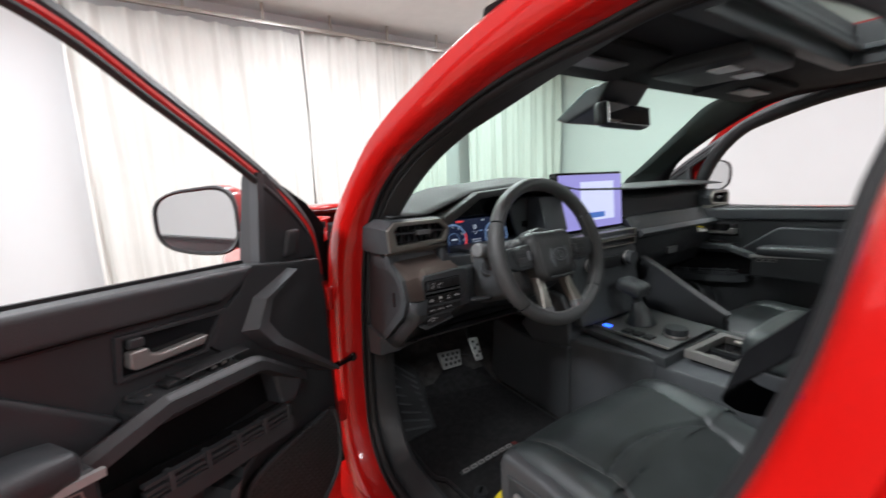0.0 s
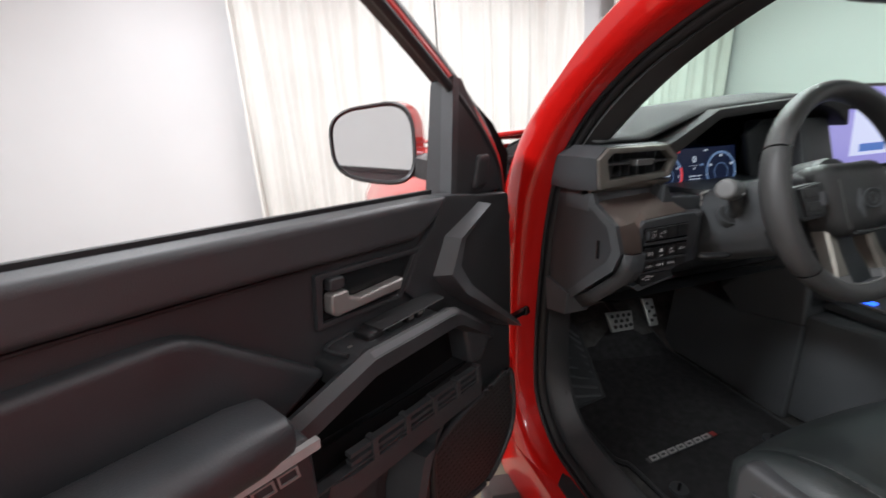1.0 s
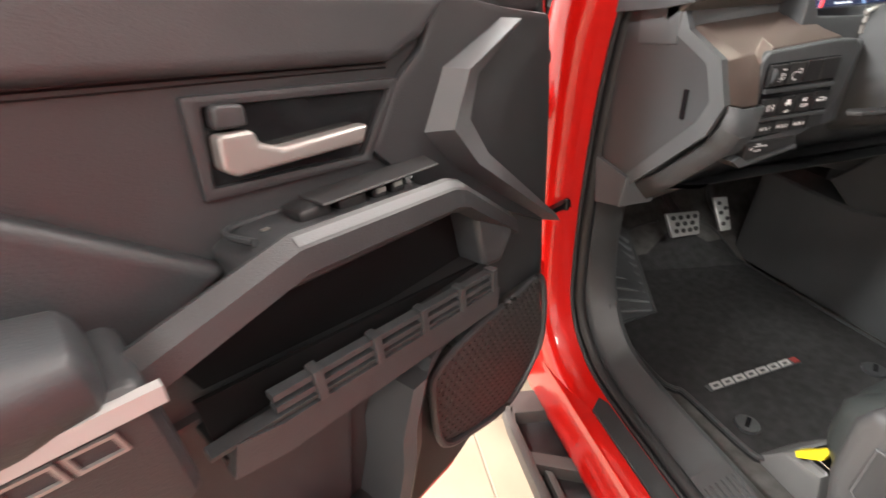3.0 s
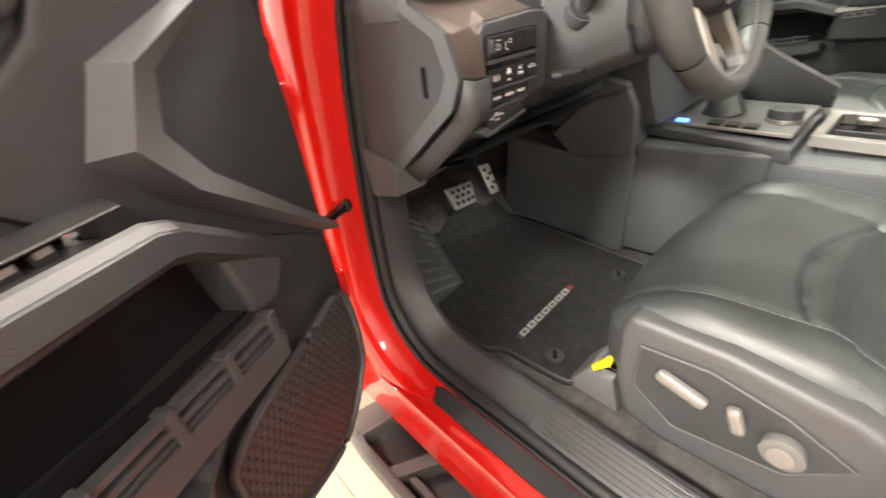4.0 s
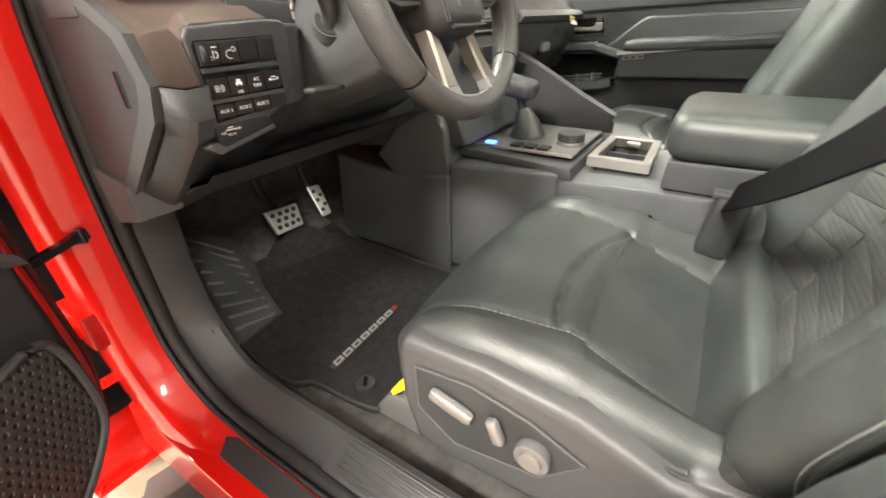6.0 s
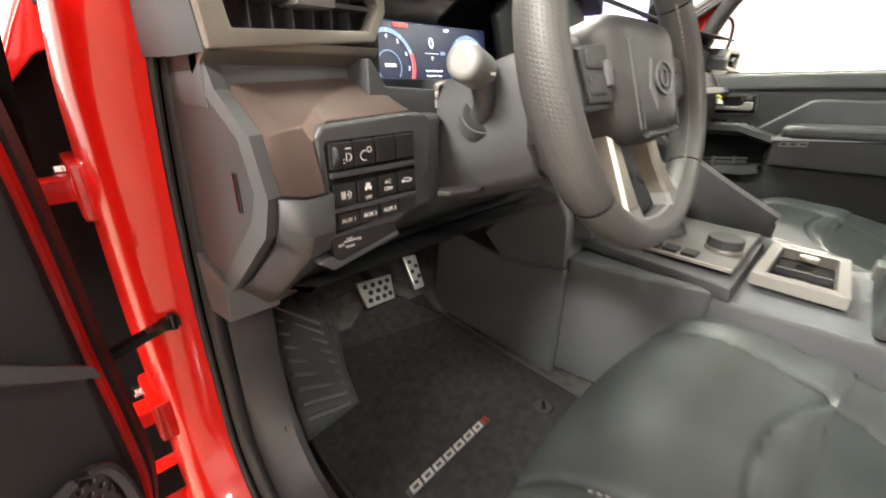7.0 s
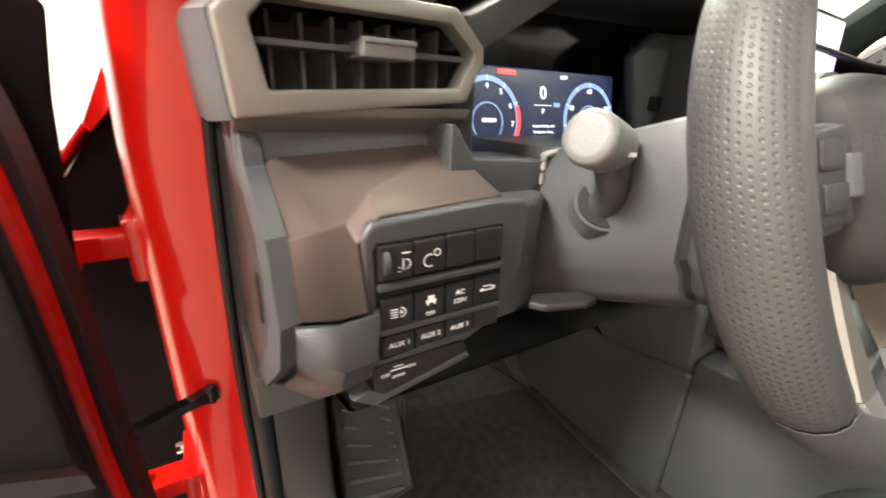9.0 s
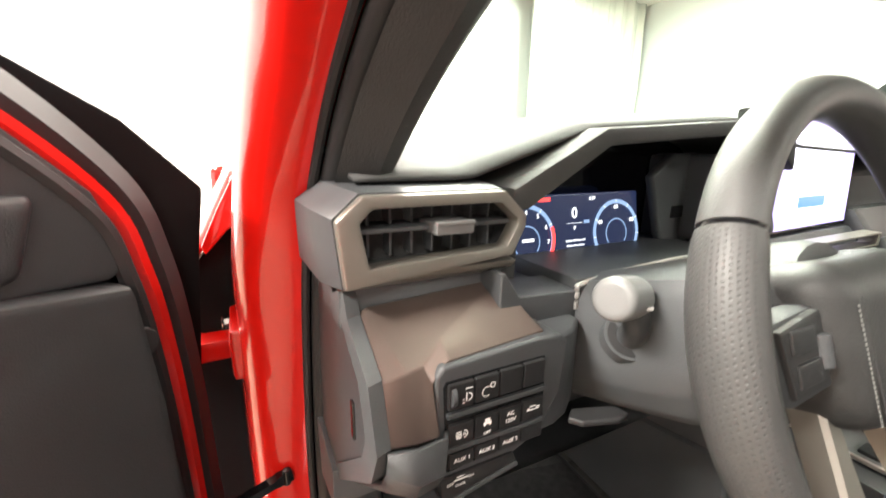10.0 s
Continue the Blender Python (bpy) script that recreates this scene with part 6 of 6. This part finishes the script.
    part("pocket_lip", sweep([lip0.lerp(lip1, 0.03) + Vector((0, 0, -0.024)), lip0.lerp(lip1, 0.14) + Vector((0, 0, -0.030)), lip1 + Vector((0, 0, -0.028))], [(-0.008, 0.014), (0.006, 0.014), (0.006, -0.012), (-0.008, -0.012)], (0, 1, 0)), DARK, th)
    BARS = [(-0.004, 0.0024), (0.005, 0.0024), (0.005, -0.0024), (-0.004, -0.0024)]
    for dz in (0.004, -0.006):
        part("lip_rail", sweep([lip0.lerp(lip1, 0.14) + Vector((0, 0, dz)), lip1 + Vector((0, 0, dz + 0.001))], BARS, (0, 1, 0)), DARK, th)
    for k in range(5):
        q = lip0.lerp(lip1, 0.25 + 0.72 * k / 4) + Vector((0, 0.001, -0.003))
        part("lip_post", box(q.x - 0.004, q.x + 0.004, q.y - 0.006, q.y + 0.0075, q.z - 0.014, q.z + 0.013, 0.002), DARK, th)
    # near-black sheet behind the slots, standing for the shade inside
    part("lip_back", prism([(0.47, 1.0), (0.185, 0.965), (0.185, 0.92), (0.47, 0.955)], 0.030, 0.034, "y"), SHADE_BLACK, th)
    # speaker
    spo = [(0.030, 0.858), (0.10, 0.863), (0.20, 0.860), (0.252, 0.846), (0.264, 0.82), (0.258, 0.725), (0.20, 0.69), (0.115, 0.668), (0.05, 0.70), (0.018, 0.75)]
    surface_map(part("speaker_grille", prism(spo, 0.0, 0.018, "y", 0.006), SPK, th, "black diamond-patterned speaker grille"), lambda co: (co.x, co.z))
    part("speaker_ring", tube([(a, 0.018, b) for a, b in spo], 0.005, 8, 70, True), DARK, th)
    # lower rib, bottle pocket and its fins
    rb = [(0.255, 0.030, 0.912), (0.300, 0.045, 0.905), (0.325, 0.05, 0.86), (0.330, 0.05, 0.82), (0.362, 0.05, 0.735), (0.378, 0.05, 0.64)]
    rib = strip([[(u + a, max(n + d, 0.004), z + e) for u, n, z in rb] for a, d, e in ((-0.012, -0.045, 0.008), (-0.010, 0.008, 0.008), (0.004, 0.014, -0.002), (0.018, 0.010, -0.008), (0.022, -0.045, -0.010))])
    bevelled(rib, 0.003, 2, 12)
    part("lower_rib", rib, DARK, th, "dark grey lower rib")
    part("bottle_pocket", prism([(0.36, 0.0), (0.36, 0.07), (0.95, 0.08), (1.02, 0.0)], 0.63, 0.76, "z", 0.015), BLACK, th, "black bottle pocket")
    for u in (0.425, 0.480):
        fin = smooth_path([(u, 0.068, 0.70), (u + 0.002, 0.066, 0.77), (u + 0.012, 0.050, 0.80), (u + 0.022, 0.02, 0.815)], 12)
        part("pocket_fin", sweep(fin, [(-0.016, 0.003), (0.016, 0.003), (0.016, -0.003), (-0.016, -0.003)], (1, 0, 0)), DARK, th, "grey curved pocket fin")
    part("lower_panel", prism([(0.345, 0.95), (0.47, 0.97), (1.06, 1.0), (1.06, 0.70), (0.40, 0.70)], -0.004, 0.012, "y", 0.006), BLACK, th)
    # sail
    part("mirror_sail", prism([(0.170, 1.205), (0.143, 1.370), (0.126, 1.374), (0.100, 1.340), (0.03, 1.262), (0.012, 1.21), (0.03, 1.20)], -0.05, -0.004, "y", 0.006), BLACK, th, "black mirror sail trim")
    part("sail_post", sweep([Vector((0.164, -0.008, 1.212)), Vector((0.142, -0.012, 1.372))], [(-0.010, 0.007), (0.010, 0.007), (0.010, -0.007), (-0.010, -0.007)], (0, 1, 0)), DARK, th)
    part("tweeter_bulge", soft_box(0.036, 0.018, 0.052, 0.008, 8, lambda p: Vector((p.x - 0.3 * p.z, p.y, p.z)), pose(0.085, -0.006, 1.238)), BLACK, th)


def oval(a, b, y, grow=1.0, n=40):
    """Mirror outline: a rounded oblong, lower at its outer end."""
    out = []
    for k in range(n):
        t = 2 * math.pi * k / n
        c, s = math.cos(t), math.sin(t)
        x = a * grow * math.copysign(abs(c) ** 0.62, c)
        z = b * grow * math.copysign(abs(s) ** 0.62, s)
        out.append(Vector((x, y, z * (0.93 + 1.7 * x) + (0.004 if x < 0 else 0.0) * (-x / a))))
    return out


def whole_door(name, label, m, aim, inset=0.0, at=(0.124, -0.20, 1.283), size=0.95):
    th = thing(name, m, label, "car door")
    door_trim(th)
    if inset:
        # a closed door: its trim stands inside the frame, on a sill cap
        for c in th.children_recursive:
            if c.name.split(".")[0] not in ("shell", "flange", "edge_seal", "end_plate", "end_plug", "mirror_sail", "sail_post", "tweeter_bulge"):
                c.data.transform(Matrix.Translation((0, inset, -0.028)))
        for c in th.children:
            if c.name.split(".")[0] == "flange":
                c.data.materials[0] = BLACK
                c["label"] = "black inner edge of the door frame"
        part("sill_cap", prism([(-0.035, 1.200), (inset - 0.020, 1.196), (inset - 0.020, 1.186), (-0.035, 1.186)], 0.02, 1.06, "x", 0.002), BLACK, th, "black window sill cap")
    ml = Matrix.Translation(at) @ Euler((0, 0, radians(aim))).to_matrix().to_4x4() @ Matrix.Diagonal((size * 0.89, size, size, 1))

    def shape(rings):
        bm = loft(rings)
        bm.transform(ml)
        return bm
    shift = Vector((0.030, 0, 0.003))
    hs = part("mirror_housing", shape([oval(0.085, 0.074, -0.012), oval(0.087, 0.076, 0.004), [p + shift * 0.6 for p in oval(0.088, 0.076, 0.03)], [p + shift for p in oval(0.085, 0.070, 0.062)], [p + shift * 1.1 for p in oval(0.066, 0.052, 0.088)], [p + shift * 1.2 for p in oval(0.03, 0.022, 0.098)]]), RED, th, "red side mirror housing", angle=50)
    rim = loft([oval(0.088, 0.077, 0.002), oval(0.0865, 0.0755, -0.020), oval(0.083, 0.072, -0.0235), oval(0.0790, 0.0680, -0.019), oval(0.0785, 0.0675, -0.008)], False)
    rim.transform(ml)
    part("mirror_rim", rim, BLACK, hs, "black mirror rim", angle=60)
    part("mirror_glass", shape([oval(0.0792, 0.0682, -0.013), oval(0.0792, 0.0682, -0.016)]), MIRROR, hs, "clear mirror glass")
    part("mirror_arm", sweep([Vector((0.092, -0.045, 1.238)), Vector((0.062, -0.11, 1.240)), Vector((0.040, -0.17, 1.246))], [(-0.035, 0.016), (0.035, 0.016), (0.035, -0.018), (-0.035, -0.018)], (1, 0, 0)), BLACK, hs, "black mirror arm")
    return th


a = radians(DOOR_A)
DM = Matrix(((-math.sin(a), math.cos(a), 0, DH[0]), (-math.cos(a), -math.sin(a), 0, DH[1]), (0, 0, 1, 0), (0, 0, 0, 1)))
whole_door("driver_door", "open red truck door with black inner trim and side mirror", DM, 136.5)
# passenger door, closed and mirrored
PMX = Matrix(((0, -1, 0, 0.815), (-1, 0, 0, 0.975), (0, 0, 1, 0), (0, 0, 0, 1)))
whole_door("passenger_door", "closed red truck door with black inner trim and side mirror", PMX, 121, 0.115, (0.160, -0.19, 1.318), 1.08)

# ---- floor tiles ----
TS = 0.405
tb = box(-TS / 2 + 0.003, TS / 2 - 0.003, -TS / 2 + 0.003, TS / 2 - 0.003, -0.006, 0.0, 0.0015, 1)
tile_me = bpy.data.meshes.new("tile")
tb.to_mesh(tile_me)
tb.free()
tile_me.materials.append(TILE)
verts, faces = [], []
nx, ny = int((RX1 - RX0) / TS), int((RY1 - RY0) / TS)
for i in range(nx + 1):
    for j in range(ny + 1):
        x, y = RX0 + 0.05 + (i + 0.5) * TS, RY0 + 0.075 + (j + 0.5) * TS
        if x + TS / 2 > RX1 or y + TS / 2 > RY1:
            continue
        if -3.2 < x < 0.4 and -0.6 < y < 5.6:
            ob = new("tile", tile_me)
            ob.location = (x, y, 0)
            ob.parent = floor_ob
        else:
            k = len(verts)
            h = TS / 2 - 0.003
            verts += [(x - h, y - h, 0), (x + h, y - h, 0), (x + h, y + h, 0), (x - h, y + h, 0)]
            faces.append((k, k + 1, k + 2, k + 3))
me = bpy.data.meshes.new("far_tiles")
me.from_pydata(verts, [], faces)
me.materials.append(TILE)
far = new("far_tiles", me)
far.parent = floor_ob
far["kind"] = "stuff"

# ---- set each thing's origin at its base ----
for ob in [o for o in scene.objects if o.type == "EMPTY" and o.parent is None and o.matrix_world == Matrix.Identity(4) and o.children]:
    pts = [v.co for c in ob.children_recursive if c.type == "MESH" and c.data.users == 1 for v in c.data.vertices]
    if not pts or any(c.data.users > 1 for c in ob.children_recursive if c.type == "MESH"):
        continue
    lo = Vector([min(p[i] for p in pts) for i in range(3)])
    hi = Vector([max(p[i] for p in pts) for i in range(3)])
    base_at = Vector(((lo.x + hi.x) / 2, (lo.y + hi.y) / 2, lo.z))
    for c in ob.children_recursive:
        if c.type == "MESH":
            c.data.transform(Matrix.Translation(-base_at))
    ob.location = base_at
